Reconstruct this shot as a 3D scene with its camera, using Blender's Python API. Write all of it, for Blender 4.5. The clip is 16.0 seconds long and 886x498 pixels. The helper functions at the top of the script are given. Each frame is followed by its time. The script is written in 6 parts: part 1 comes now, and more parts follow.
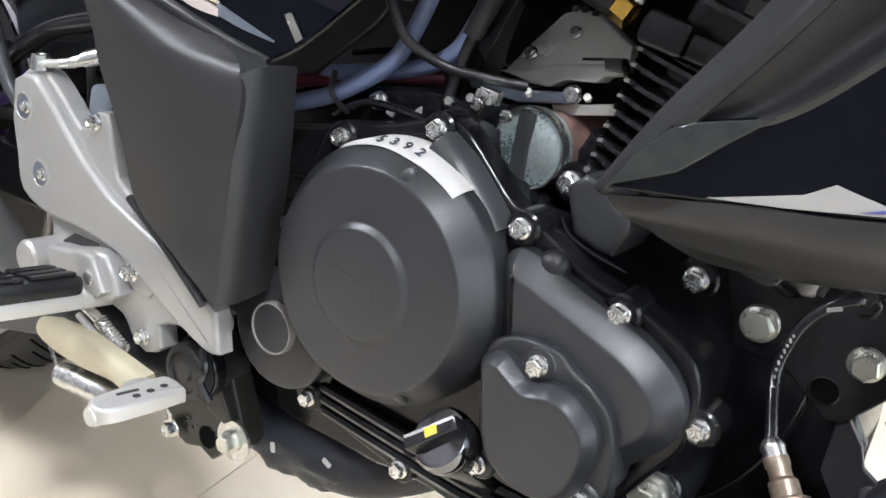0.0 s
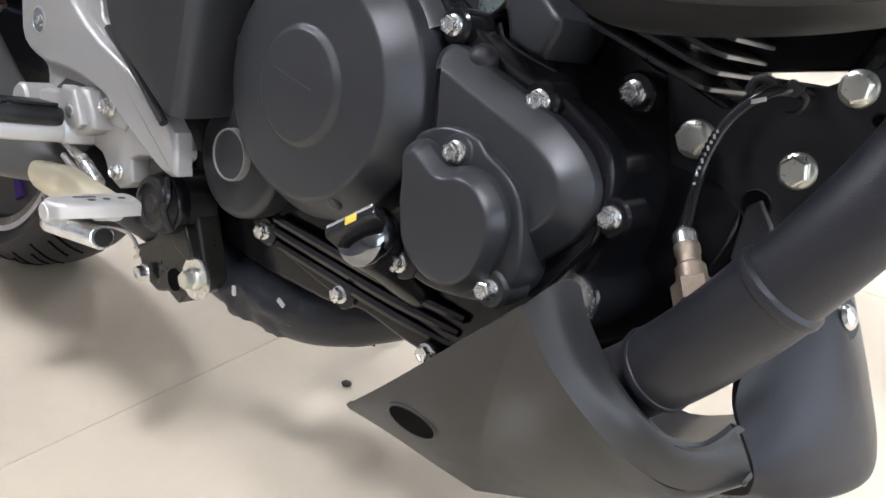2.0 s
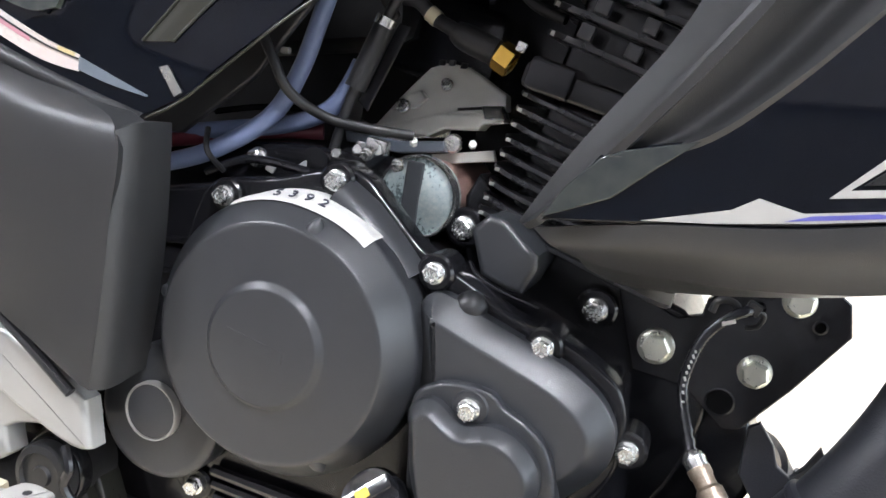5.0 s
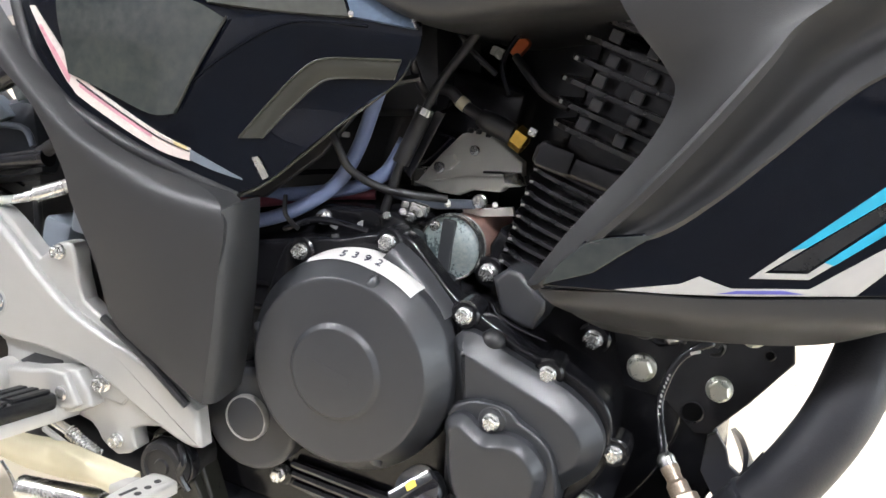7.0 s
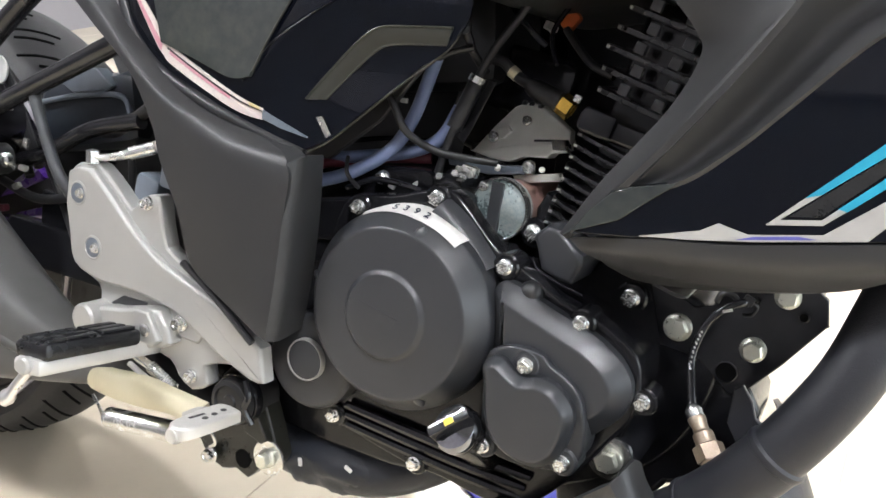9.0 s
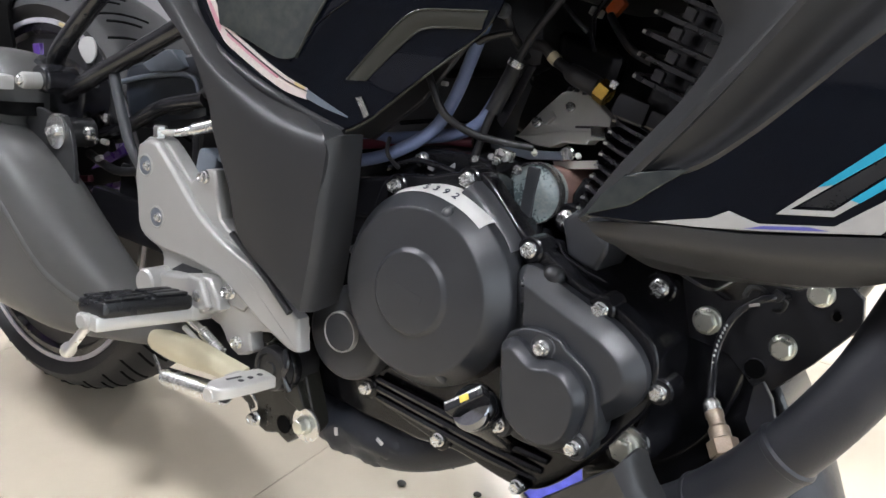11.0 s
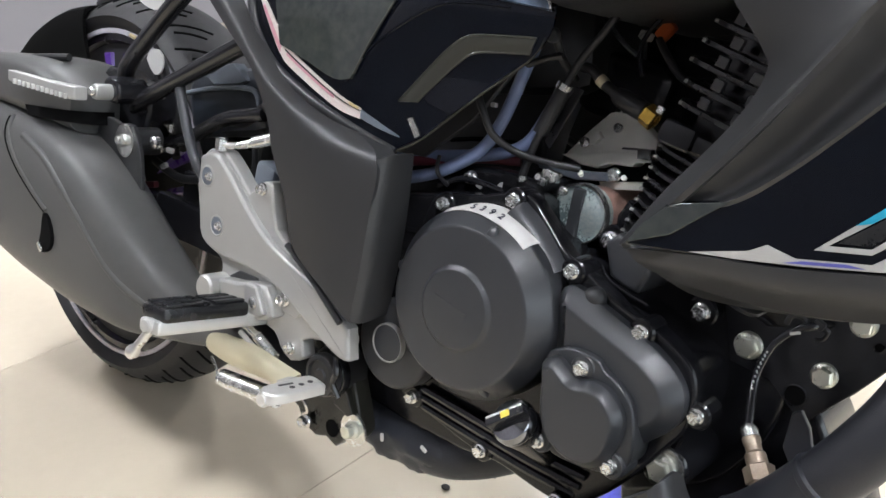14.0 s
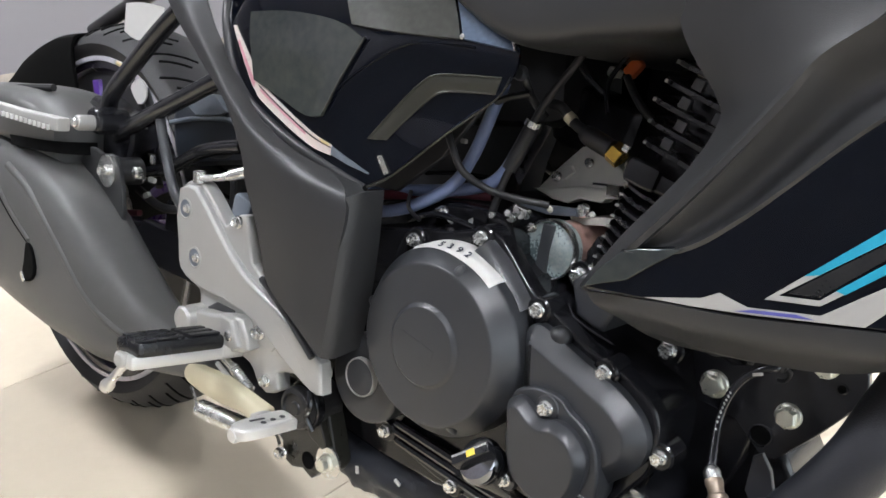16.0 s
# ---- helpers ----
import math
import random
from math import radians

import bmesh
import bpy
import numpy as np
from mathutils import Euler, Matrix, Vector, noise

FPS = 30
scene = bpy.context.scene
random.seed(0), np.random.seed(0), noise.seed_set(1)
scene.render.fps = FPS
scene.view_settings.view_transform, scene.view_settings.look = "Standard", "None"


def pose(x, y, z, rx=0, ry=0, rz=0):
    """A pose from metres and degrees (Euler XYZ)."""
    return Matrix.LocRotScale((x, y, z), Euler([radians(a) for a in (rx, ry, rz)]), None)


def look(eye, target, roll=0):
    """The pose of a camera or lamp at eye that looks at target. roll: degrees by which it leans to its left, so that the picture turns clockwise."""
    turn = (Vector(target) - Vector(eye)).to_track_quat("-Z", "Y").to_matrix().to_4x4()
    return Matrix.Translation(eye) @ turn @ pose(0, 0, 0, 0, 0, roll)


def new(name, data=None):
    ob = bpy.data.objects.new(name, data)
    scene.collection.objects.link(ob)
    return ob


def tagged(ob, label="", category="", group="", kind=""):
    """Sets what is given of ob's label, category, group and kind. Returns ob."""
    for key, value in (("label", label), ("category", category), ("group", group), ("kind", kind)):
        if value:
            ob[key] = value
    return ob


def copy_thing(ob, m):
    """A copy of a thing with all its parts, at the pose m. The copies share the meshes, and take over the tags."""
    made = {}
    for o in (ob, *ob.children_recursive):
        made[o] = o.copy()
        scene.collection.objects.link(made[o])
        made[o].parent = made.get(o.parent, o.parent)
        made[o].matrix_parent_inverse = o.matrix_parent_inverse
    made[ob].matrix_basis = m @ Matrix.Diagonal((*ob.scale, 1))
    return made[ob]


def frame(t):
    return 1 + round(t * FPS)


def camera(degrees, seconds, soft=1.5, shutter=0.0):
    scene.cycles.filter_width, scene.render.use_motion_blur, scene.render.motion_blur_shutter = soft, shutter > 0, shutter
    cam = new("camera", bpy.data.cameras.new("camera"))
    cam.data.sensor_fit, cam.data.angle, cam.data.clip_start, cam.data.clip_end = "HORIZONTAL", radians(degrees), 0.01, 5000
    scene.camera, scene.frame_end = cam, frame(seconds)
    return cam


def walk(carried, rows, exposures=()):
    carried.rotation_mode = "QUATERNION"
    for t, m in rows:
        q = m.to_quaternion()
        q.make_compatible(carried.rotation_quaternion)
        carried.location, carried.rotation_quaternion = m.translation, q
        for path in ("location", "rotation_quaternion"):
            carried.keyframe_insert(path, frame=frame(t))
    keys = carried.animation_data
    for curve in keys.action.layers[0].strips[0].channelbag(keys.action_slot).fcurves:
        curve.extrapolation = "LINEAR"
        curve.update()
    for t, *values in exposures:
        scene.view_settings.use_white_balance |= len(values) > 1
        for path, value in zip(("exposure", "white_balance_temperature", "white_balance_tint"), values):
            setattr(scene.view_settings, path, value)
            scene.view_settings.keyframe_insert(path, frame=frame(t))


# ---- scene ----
cam = camera(58.2, 16.0, soft=1.6)
PATH = [
    (0, (0.222, -0.365, 0.603), (-0.815, 1.071, -0.325), -1.2),
    (0.5, (0.227, -0.384, 0.58), (-0.795, 1.052, -0.364), -2.3),
    (1, (0.251, -0.387, 0.549), (-0.83, 1.035, -0.351), -1.6),
    (1.5, (0.29, -0.384, 0.516), (-0.868, 1.001, -0.344), -0.5),
    (2, (0.316, -0.364, 0.494), (-0.867, 0.989, -0.384), -0.1),
    (2.5, (0.333, -0.339, 0.484), (-0.844, 1.008, -0.411), 0.2),
    (3, (0.328, -0.339, 0.479), (-0.775, 1.068, -0.417), 0.9),
    (3.5, (0.266, -0.358, 0.472), (-0.716, 1.151, -0.399), -0.4),
    (4, (0.197, -0.386, 0.486), (-0.628, 1.213, -0.387), -1.2),
    (4.5, (0.173, -0.385, 0.53), (-0.514, 1.298, -0.306), -0.2),
    (5, (0.164, -0.393, 0.587), (-0.447, 1.352, -0.175), 1.1),
    (7.5, (0.215, -0.494, 0.685), (-0.525, 1.17, -0.14), -1.0),
    (8, (0.229, -0.5, 0.688), (-0.583, 1.141, -0.116), -1.1),
    (8.5, (0.243, -0.51, 0.669), (-0.633, 1.108, -0.115), -1.3),
    (9, (0.251, -0.516, 0.659), (-0.642, 1.088, -0.134), -1.4),
    (11.5, (0.323, -0.485, 0.652), (-0.833, 0.937, -0.149), -2.1),
    (12, (0.333, -0.475, 0.656), (-0.853, 0.919, -0.152), -2.2),
    (12.5, (0.332, -0.48, 0.659), (-0.874, 0.892, -0.155), -2.4),
    (13, (0.332, -0.49, 0.663), (-0.876, 0.88, -0.151), -2.4),
    (13.5, (0.324, -0.501, 0.673), (-0.886, 0.87, -0.137), -2.3),
    (14, (0.319, -0.501, 0.676), (-0.893, 0.871, -0.13), -2.4),
    (14.5, (0.317, -0.508, 0.682), (-0.896, 0.866, -0.119), -2.3),
    (15, (0.318, -0.507, 0.687), (-0.894, 0.868, -0.113), -2.3),
    (15.5, (0.327, -0.491, 0.694), (-0.892, 0.882, -0.1), -2.5),
    (16, (0.339, -0.475, 0.696), (-0.892, 0.893, -0.087), -2.7),
]
EXPOSURES = [(0.0, 0.3, 6500, 10), (1.0, 0.2, 6450, 11), (2.0, -0.02, 6450, 13), (2.6, -0.11, 6450, 14), (3.1, -0.12, 6450, 14), (3.6, -0.04, 6430, 13), (4.5, 0.35, 6380, 12), (5.0, 0.67, 6480, 11), (7.5, 0.66, 6750, 10), (8.5, 0.57, 6800, 10), (9.2, 0.36, 6750, 10), (11.5, 0.0, 6580, 11), (14.5, 0.02, 6580, 10), (16.0, 0.1, 6600, 10)]
walk(cam, [(t, look(eye, target, roll)) for t, eye, target, roll in PATH], EXPOSURES)

# ---------------------------------------------------------------- light
LED_STRENGTH = 205.0
SHOP_WINDOW_STRENGTH = 0.8
SHOP_FRONT_STRENGTH = 4.4
world = bpy.data.worlds.new("room_air")
scene.world = world
world.use_nodes = True
world.node_tree.nodes["Background"].inputs["Color"].default_value = (0.5, 0.52, 0.55, 1)
world.node_tree.nodes["Background"].inputs["Strength"].default_value = 0.05

from mathutils.bvhtree import BVHTree

# The showroom and the motorcycle: x runs along the motorcycle to its front, y to its far side, z up.
LEAN_SIDE = 13.5   # degrees by which the motorcycle rests over on its side stand


# ---------------------------------------------------------------- materials
def material(name, colour, rough, metal=0.0, vary=0.12, scale=6.0, grain=0.0, grain_scale=900.0, coat=0.0, spec=0.5, rough_vary=0.08, blotch=None):
    m = bpy.data.materials.new(name)
    m.use_nodes = True
    nodes, links = m.node_tree.nodes, m.node_tree.links
    b = nodes["Principled BSDF"]
    b.inputs["Metallic"].default_value = metal
    b.inputs["Coat Weight"].default_value = coat
    b.inputs["Coat Roughness"].default_value = 0.04
    b.inputs["Specular IOR Level"].default_value = spec
    tex = nodes.new("ShaderNodeTexCoord")
    wide = nodes.new("ShaderNodeTexNoise")
    wide.inputs["Scale"].default_value, wide.inputs["Detail"].default_value = scale, 6.0
    links.new(tex.outputs["Object"], wide.inputs["Vector"])
    fine = nodes.new("ShaderNodeTexNoise")
    fine.inputs["Scale"].default_value, fine.inputs["Detail"].default_value = scale * 14, 4.0
    links.new(tex.outputs["Object"], fine.inputs["Vector"])
    both = nodes.new("ShaderNodeMix")
    both.data_type = "FLOAT"
    both.inputs["Factor"].default_value = 0.4
    links.new(wide.outputs["Fac"], both.inputs["A"])
    links.new(fine.outputs["Fac"], both.inputs["B"])
    ramp = nodes.new("ShaderNodeMapRange")
    ramp.inputs["From Min"].default_value, ramp.inputs["From Max"].default_value = 0.3, 0.7
    links.new(both.outputs["Result"], ramp.inputs["Value"])
    mix = nodes.new("ShaderNodeMix")
    mix.data_type = "RGBA"
    lo = [c * (1 - vary) for c in colour]
    hi = [min(1.0, c * (1 + vary)) for c in colour] if blotch is None else blotch
    mix.inputs["A"].default_value, mix.inputs["B"].default_value = (*lo, 1), (*hi, 1)
    links.new(ramp.outputs["Result"], mix.inputs["Factor"])
    links.new(mix.outputs["Result"], b.inputs["Base Color"])
    rr = nodes.new("ShaderNodeMapRange")
    rr.inputs["To Min"].default_value, rr.inputs["To Max"].default_value = max(0.02, rough - rough_vary), min(1, rough + rough_vary)
    links.new(ramp.outputs["Result"], rr.inputs["Value"])
    links.new(rr.outputs["Result"], b.inputs["Roughness"])
    if grain:
        g = nodes.new("ShaderNodeTexNoise")
        g.inputs["Scale"].default_value, g.inputs["Detail"].default_value = grain_scale, 2.0
        links.new(tex.outputs["Object"], g.inputs["Vector"])
        bump = nodes.new("ShaderNodeBump")
        bump.inputs["Strength"].default_value, bump.inputs["Distance"].default_value = grain, 0.0006
        links.new(g.outputs["Fac"], bump.inputs["Height"])
        links.new(bump.outputs["Normal"], b.inputs["Normal"])
    return m


ENGINE = material("engine_satin_black", (0.0285, 0.03, 0.034), 0.38, vary=0.1, grain=0.16, grain_scale=1400, spec=0.6, rough_vary=0.06)
NOSE = material("blue_black_plastic", (0.012, 0.0124, 0.018), 0.42, vary=0.15, grain=0.25, grain_scale=1600, spec=0.4)
CASE = material("crankcase_gloss_black", (0.009, 0.009, 0.0108), 0.2, vary=0.3, grain=0.1, grain_scale=500, spec=0.42)
FRAME = material("frame_gloss_black", (0.014, 0.014, 0.0165), 0.2, vary=0.3, spec=0.45, grain=0.05, grain_scale=200)
MATTE = material("matte_black_plastic", (0.0245, 0.0248, 0.0262), 0.42, vary=0.08, grain=0.2, grain_scale=1800, spec=0.5, rough_vary=0.06)
GLOSS = material("gloss_black_paint", (0.0032, 0.0034, 0.0065), 0.05, vary=0.3, rough_vary=0.02, spec=0.33, blotch=(0.0022, 0.0038, 0.0075))
# greys of the gloss cover's top: ceiling reflection and corner highlight as base colour
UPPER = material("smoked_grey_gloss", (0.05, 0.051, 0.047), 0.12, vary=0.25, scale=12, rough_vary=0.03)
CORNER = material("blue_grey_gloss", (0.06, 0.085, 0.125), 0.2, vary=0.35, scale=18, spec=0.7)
# smoked gloss; the pale and dark blotches stand in for mirrored surroundings
SMOKE_SHEEN = material("smoked_gloss_insert", (0.078, 0.088, 0.078), 0.07, vary=0.4, scale=9, rough_vary=0.03, blotch=(0.014, 0.016, 0.022))
PEARL = material("pearl_reflective_stripe", (0.62, 0.6, 0.56), 0.3, vary=0.05, scale=22, blotch=(0.66, 0.52, 0.5))
PLATE = material("bare_cast_plate", (0.82, 0.81, 0.74), 0.36, vary=0.06)
MAT_BLUE = material("blue_carpet", (0.07, 0.075, 0.42), 0.8, vary=0.5, scale=60, grain=0.8, grain_scale=500)
DARK = material("dark_plastic", (0.02, 0.02, 0.022), 0.42, vary=0.25, grain=0.2)
RUBBER = material("black_rubber", (0.015, 0.015, 0.0165), 0.42, vary=0.25, grain=0.3, grain_scale=700)
PEG = material("glossy_black_rubber", (0.01, 0.01, 0.0115), 0.24, vary=0.25, grain=0.15, grain_scale=700)
TYRE = material("tyre_rubber", (0.017, 0.0165, 0.018), 0.6, vary=0.3, grain=0.4, grain_scale=400)
ALLOY = material("silver_painted_aluminium", (0.42, 0.415, 0.4), 0.42, metal=0.4, vary=0.05, grain=0.2, grain_scale=1500)
BRIGHT = material("bright_cast_aluminium", (0.6, 0.59, 0.57), 0.34, metal=0.5, vary=0.05, grain=0.2, grain_scale=1200)
POLISHED = material("polished_aluminium", (0.72, 0.71, 0.69), 0.25, metal=0.9, vary=0.06, grain=0.1)
ZINC = material("zinc_plated_steel", (0.72, 0.72, 0.7), 0.25, metal=0.95, vary=0.08, scale=60, rough_vary=0.05)
WORN = material("dulled_zinc", (0.66, 0.66, 0.58), 0.3, metal=0.85, vary=0.12, scale=80, rough_vary=0.06)
PASSIVATED = material("passivated_zinc", (0.42, 0.62, 0.66), 0.3, metal=0.6, vary=0.3, scale=30, blotch=(0.8, 0.84, 0.8))
BRACKET = material("black_bracket_paint", (0.012, 0.012, 0.0095), 0.32, vary=0.3, scale=30, grain=0.3)
GOLD = material("gold_anodised_brass", (0.72, 0.45, 0.09), 0.25, metal=0.9, vary=0.2)
BRASS = material("heat_tinted_steel", (0.27, 0.2, 0.15), 0.42, metal=0.8, vary=0.3, scale=70, blotch=(0.4, 0.33, 0.26))
RUST = material("reddish_motor_body", (0.42, 0.26, 0.22), 0.34, metal=0.3, vary=0.3, scale=40, grain=0.3)
PIPE = material("matte_black_pipe", (0.016, 0.0168, 0.0215), 0.44, vary=0.15, grain=0.3, grain_scale=1100, spec=0.45)
SHIELD = material("blue_black_heat_shield", (0.016, 0.018, 0.024), 0.44, vary=0.25, grain=0.5, grain_scale=700)
HOSE = material("blue_grey_hose", (0.16, 0.2, 0.33), 0.45, vary=0.12)
MAROON = material("dull_red_hose", (0.12, 0.02, 0.03), 0.4, vary=0.2)
CREAM = material("cream_paint", (0.58, 0.53, 0.38), 0.35, metal=0.2, vary=0.05)
GREYBOX = material("slate_grey_plastic", (0.13, 0.15, 0.18), 0.4, vary=0.2, grain=0.2)
BOXDARK = material("dark_blue_grey_plastic", (0.022, 0.027, 0.036), 0.35, vary=0.4, scale=25, grain=0.2)
DUCT = material("dark_grey_rubber_hose", (0.05, 0.053, 0.058), 0.4, vary=0.15)
PURPLE = material("purple_spoke_paint", (0.1, 0.035, 0.3), 0.25, vary=0.2, coat=0.5)
RIM = material("black_rim_paint", (0.008, 0.007, 0.011), 0.25, vary=0.2)
MUFFLER = material("matte_grey_black_muffler", (0.088, 0.087, 0.085), 0.42, vary=0.1, grain=0.25, grain_scale=1100, spec=0.25)
FENDER = material("black_fender_plastic", (0.005, 0.005, 0.005), 0.9, vary=0.2, spec=0.05)
STRIPE = material("silver_rim_tape", (0.5, 0.48, 0.52), 0.3, vary=0.1)
ORANGE = material("orange_plastic", (0.55, 0.11, 0.02), 0.4, vary=0.1)
AMBER = material("amber_tape", (0.6, 0.48, 0.26), 0.3, vary=0.1)
RED = material("pink_line_tape", (0.55, 0.27, 0.32), 0.3, vary=0.1)
YELLOW = material("yellow_paint_mark", (0.75, 0.55, 0.06), 0.5, vary=0.1)
PAPER = material("white_paper_sticker", (0.58, 0.57, 0.55), 0.5, vary=0.04)
INK = material("blue_black_ink", (0.03, 0.03, 0.05), 0.5, vary=0.2)
DECAL = material("white_vinyl_decal", (0.37, 0.36, 0.345), 0.2, vary=0.08)
TEAL = material("teal_vinyl_decal", (0.02, 0.3, 0.45), 0.16, vary=0.08, coat=0.6)
VIOLET = material("violet_vinyl_decal", (0.1, 0.1, 0.36), 0.16, vary=0.1, coat=0.6)
CARBON = material("carbon_pattern_decal", (0.012, 0.012, 0.013), 0.3, vary=0.6, scale=50)
OLIVE = material("olive_grey_trim", (0.03, 0.0295, 0.024), 0.35, vary=0.1, spec=0.35)
# near-black colour in place of the shade inside holes, grooves and joints
HOLE = material("unlit_hole", (0.002, 0.002, 0.0022), 0.9, vary=0.1, spec=0.1)
PEGS = material("grey_black_pegs", (0.045, 0.046, 0.05), 0.35, vary=0.2, grain=0.15)
FINS = material("black_finned_casting", (0.016, 0.016, 0.018), 0.28, vary=0.3, grain=0.15, grain_scale=400, spec=0.6)
CAP = material("dark_mirror_gloss_cap", (0.24, 0.245, 0.26), 0.1, metal=1.0, vary=0.2, scale=40, rough_vary=0.03)
WHITE_WALL = material("wall_paint", (0.22, 0.21, 0.225), 0.7, vary=0.03, scale=2)
# dark colour of unseen walls, chosen so that gloss panels look black
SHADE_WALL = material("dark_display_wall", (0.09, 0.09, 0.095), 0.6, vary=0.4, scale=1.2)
CEILING = material("ceiling_paint", (0.33, 0.33, 0.34), 0.8, vary=0.02, scale=2)
GROUT = material("tile_grout", (0.5, 0.44, 0.36), 0.8, vary=0.1, scale=30)
DEBRIS = material("dark_scrap", (0.02, 0.016, 0.012), 0.7, vary=0.4, scale=90)


def tile_material():
    m = material("cream_vitrified_tile", (0.62, 0.54, 0.42), 0.2, vary=0.035, scale=3, rough_vary=0.05, coat=0.2)
    nodes, links = m.node_tree.nodes, m.node_tree.links
    b = nodes["Principled BSDF"]
    old = b.inputs["Base Color"].links[0].from_socket
    info = nodes.new("ShaderNodeObjectInfo")
    shade = nodes.new("ShaderNodeMapRange")
    shade.inputs["To Min"].default_value, shade.inputs["To Max"].default_value = 0.96, 1.03
    links.new(info.outputs["Random"], shade.inputs["Value"])
    mul = nodes.new("ShaderNodeVectorMath")
    mul.operation = "SCALE"
    links.new(old, mul.inputs[0])
    links.new(shade.outputs["Result"], mul.inputs["Scale"])
    links.new(mul.outputs["Vector"], b.inputs["Base Color"])
    return m


TILE = tile_material()


def lamp_material(strength):
    m = bpy.data.materials.new("led_diffuser")
    m.use_nodes = True
    b = m.node_tree.nodes["Principled BSDF"]
    b.inputs["Base Color"].default_value = (0.9, 0.9, 0.9, 1)
    b.inputs["Emission Color"].default_value = (0.89, 0.93, 1.0, 1)
    b.inputs["Emission Strength"].default_value = strength
    return m


LED = lamp_material(LED_STRENGTH)


def daylight_material(strength):
    m = bpy.data.materials.new("daylight_outside")
    m.use_nodes = True
    b = m.node_tree.nodes["Principled BSDF"]
    b.inputs["Base Color"].default_value = (0.0, 0.0, 0.0, 1)
    b.inputs["Emission Color"].default_value = (0.8, 0.9, 1.0, 1)
    b.inputs["Emission Strength"].default_value = strength
    return m


# glow of the sheets outside the two added openings
DAYLIGHT = daylight_material(SHOP_WINDOW_STRENGTH)
FRONT_DAYLIGHT = daylight_material(SHOP_FRONT_STRENGTH)


# ---------------------------------------------------------------- shapes
def spline(pts, n=6, closed=False):
    """Points on a smooth curve through the given ones, n to each stretch."""
    p = [Vector(q) for q in pts]
    k, out = len(p), []
    for i in range(k if closed else k - 1):
        if closed:
            a, b, c, d = p[i - 1], p[i], p[(i + 1) % k], p[(i + 2) % k]
        else:
            a, b, c, d = p[max(i - 1, 0)], p[i], p[i + 1], p[min(i + 2, k - 1)]
        for j in range(n):
            t = j / n
            out.append(0.5 * (2 * b + (c - a) * t + (2 * a - 5 * b + 4 * c - d) * t * t + (3 * b - a - 3 * c + d) * t ** 3))
    if not closed:
        out.append(p[-1])
    return out


def finish(bm, smooth=True, angle=35):
    bmesh.ops.recalc_face_normals(bm, faces=bm.faces[:])
    for f in bm.faces:
        f.smooth = smooth
    if smooth:
        for e in bm.edges:
            if len(e.link_faces) == 2 and e.calc_face_angle(0) > radians(angle):
                e.smooth = False
    return bm


def part(name, bm, mat, parent, label="", smooth=True, angle=35):
    """One mesh object from a bmesh, as a part of parent."""
    finish(bm, smooth, angle)
    me = bpy.data.meshes.new(name)
    bm.to_mesh(me)
    bm.free()
    me.materials.append(mat)
    ob = new(name, me)
    if smooth:
        ob.modifiers.new("flat_faces_stay_flat", "WEIGHTED_NORMAL").keep_sharp = True
    if parent is not None:
        ob.parent = parent
    if label:
        tagged(ob, label)
    return ob


def inset(ring, d):
    """A plane ring of (x, z), anticlockwise, drawn in by d."""
    out, n = [], len(ring)
    for i in range(n):
        a, b, c = ring[i - 1], ring[i], ring[(i + 1) % n]
        e1, e2 = (b - a).normalized(), (c - b).normalized()
        n1, n2 = Vector((-e1.y, e1.x)), Vector((-e2.y, e2.x))
        m = n1 + n2
        m = m / max(m.length_squared / 2, 0.35) if m.length > 1e-6 else n1
        out.append(b + m * d)
    return out


def prism(outline, back, front, bevel=0.003, steps=3, smooth=0, bm=None, dome=0.0):
    """A plate with the outline (x, z), from y = back to y = front (nearer the camera's side), its front edge rounded."""
    bm = bm or bmesh.new()
    ring = [Vector(q) for q in outline]
    if smooth:
        ring = [Vector(q) for q in spline(ring, smooth, True)]
    area = sum(ring[i - 1].x * ring[i].y - ring[i].x * ring[i - 1].y for i in range(len(ring)))
    if area < 0:
        ring.reverse()
    s = -1 if front < back else 1
    layers = [(ring, back), (ring, front - s * bevel)]
    for k in range(1, steps + 1):
        a = math.pi / 2 * k / steps
        layers.append((inset(ring, bevel * (1 - math.cos(a))), front - s * bevel * (1 - math.sin(a))))
    rows = [[bm.verts.new((q.x, y, q.y)) for q in r] for r, y in layers]
    for a, b in zip(rows, rows[1:]):
        for i in range(len(a)):
            bm.faces.new((a[i - 1], a[i], b[i], b[i - 1]))
    bm.faces.new(rows[0])
    bm.faces.new(rows[-1])
    return bm


def chamfered(outline, back, front, w, h, smooth=0):
    """A plate like prism(), its front edge cut by a flat chamfer w wide and h deep."""
    bm = bmesh.new()
    ring = [Vector(q) for q in outline]
    if smooth:
        ring = [Vector(q) for q in spline(ring, smooth, True)]
    if sum(ring[i - 1].x * ring[i].y - ring[i].x * ring[i - 1].y for i in range(len(ring))) < 0:
        ring.reverse()
    steps = ((0, h + abs(front - back) * 0.5), (0, h + 0.0012), (0.0005, h), (w * 0.5, h * 0.46), (w - 0.0009, h * 0.06 + 0.0003), (w + 0.0002, 0.0002), (w + 0.0016, 0.0))
    rows = [[bm.verts.new((q.x, back, q.y)) for q in ring]] + [[bm.verts.new((q.x, front + d, q.y)) for q in inset(ring, g)] for g, d in steps]
    for a, b in zip(rows, rows[1:]):
        for i in range(len(a)):
            bm.faces.new((a[i - 1], a[i], b[i], b[i - 1]))
    bm.faces.new(rows[0])
    bm.faces.new(rows[-1])
    return bm


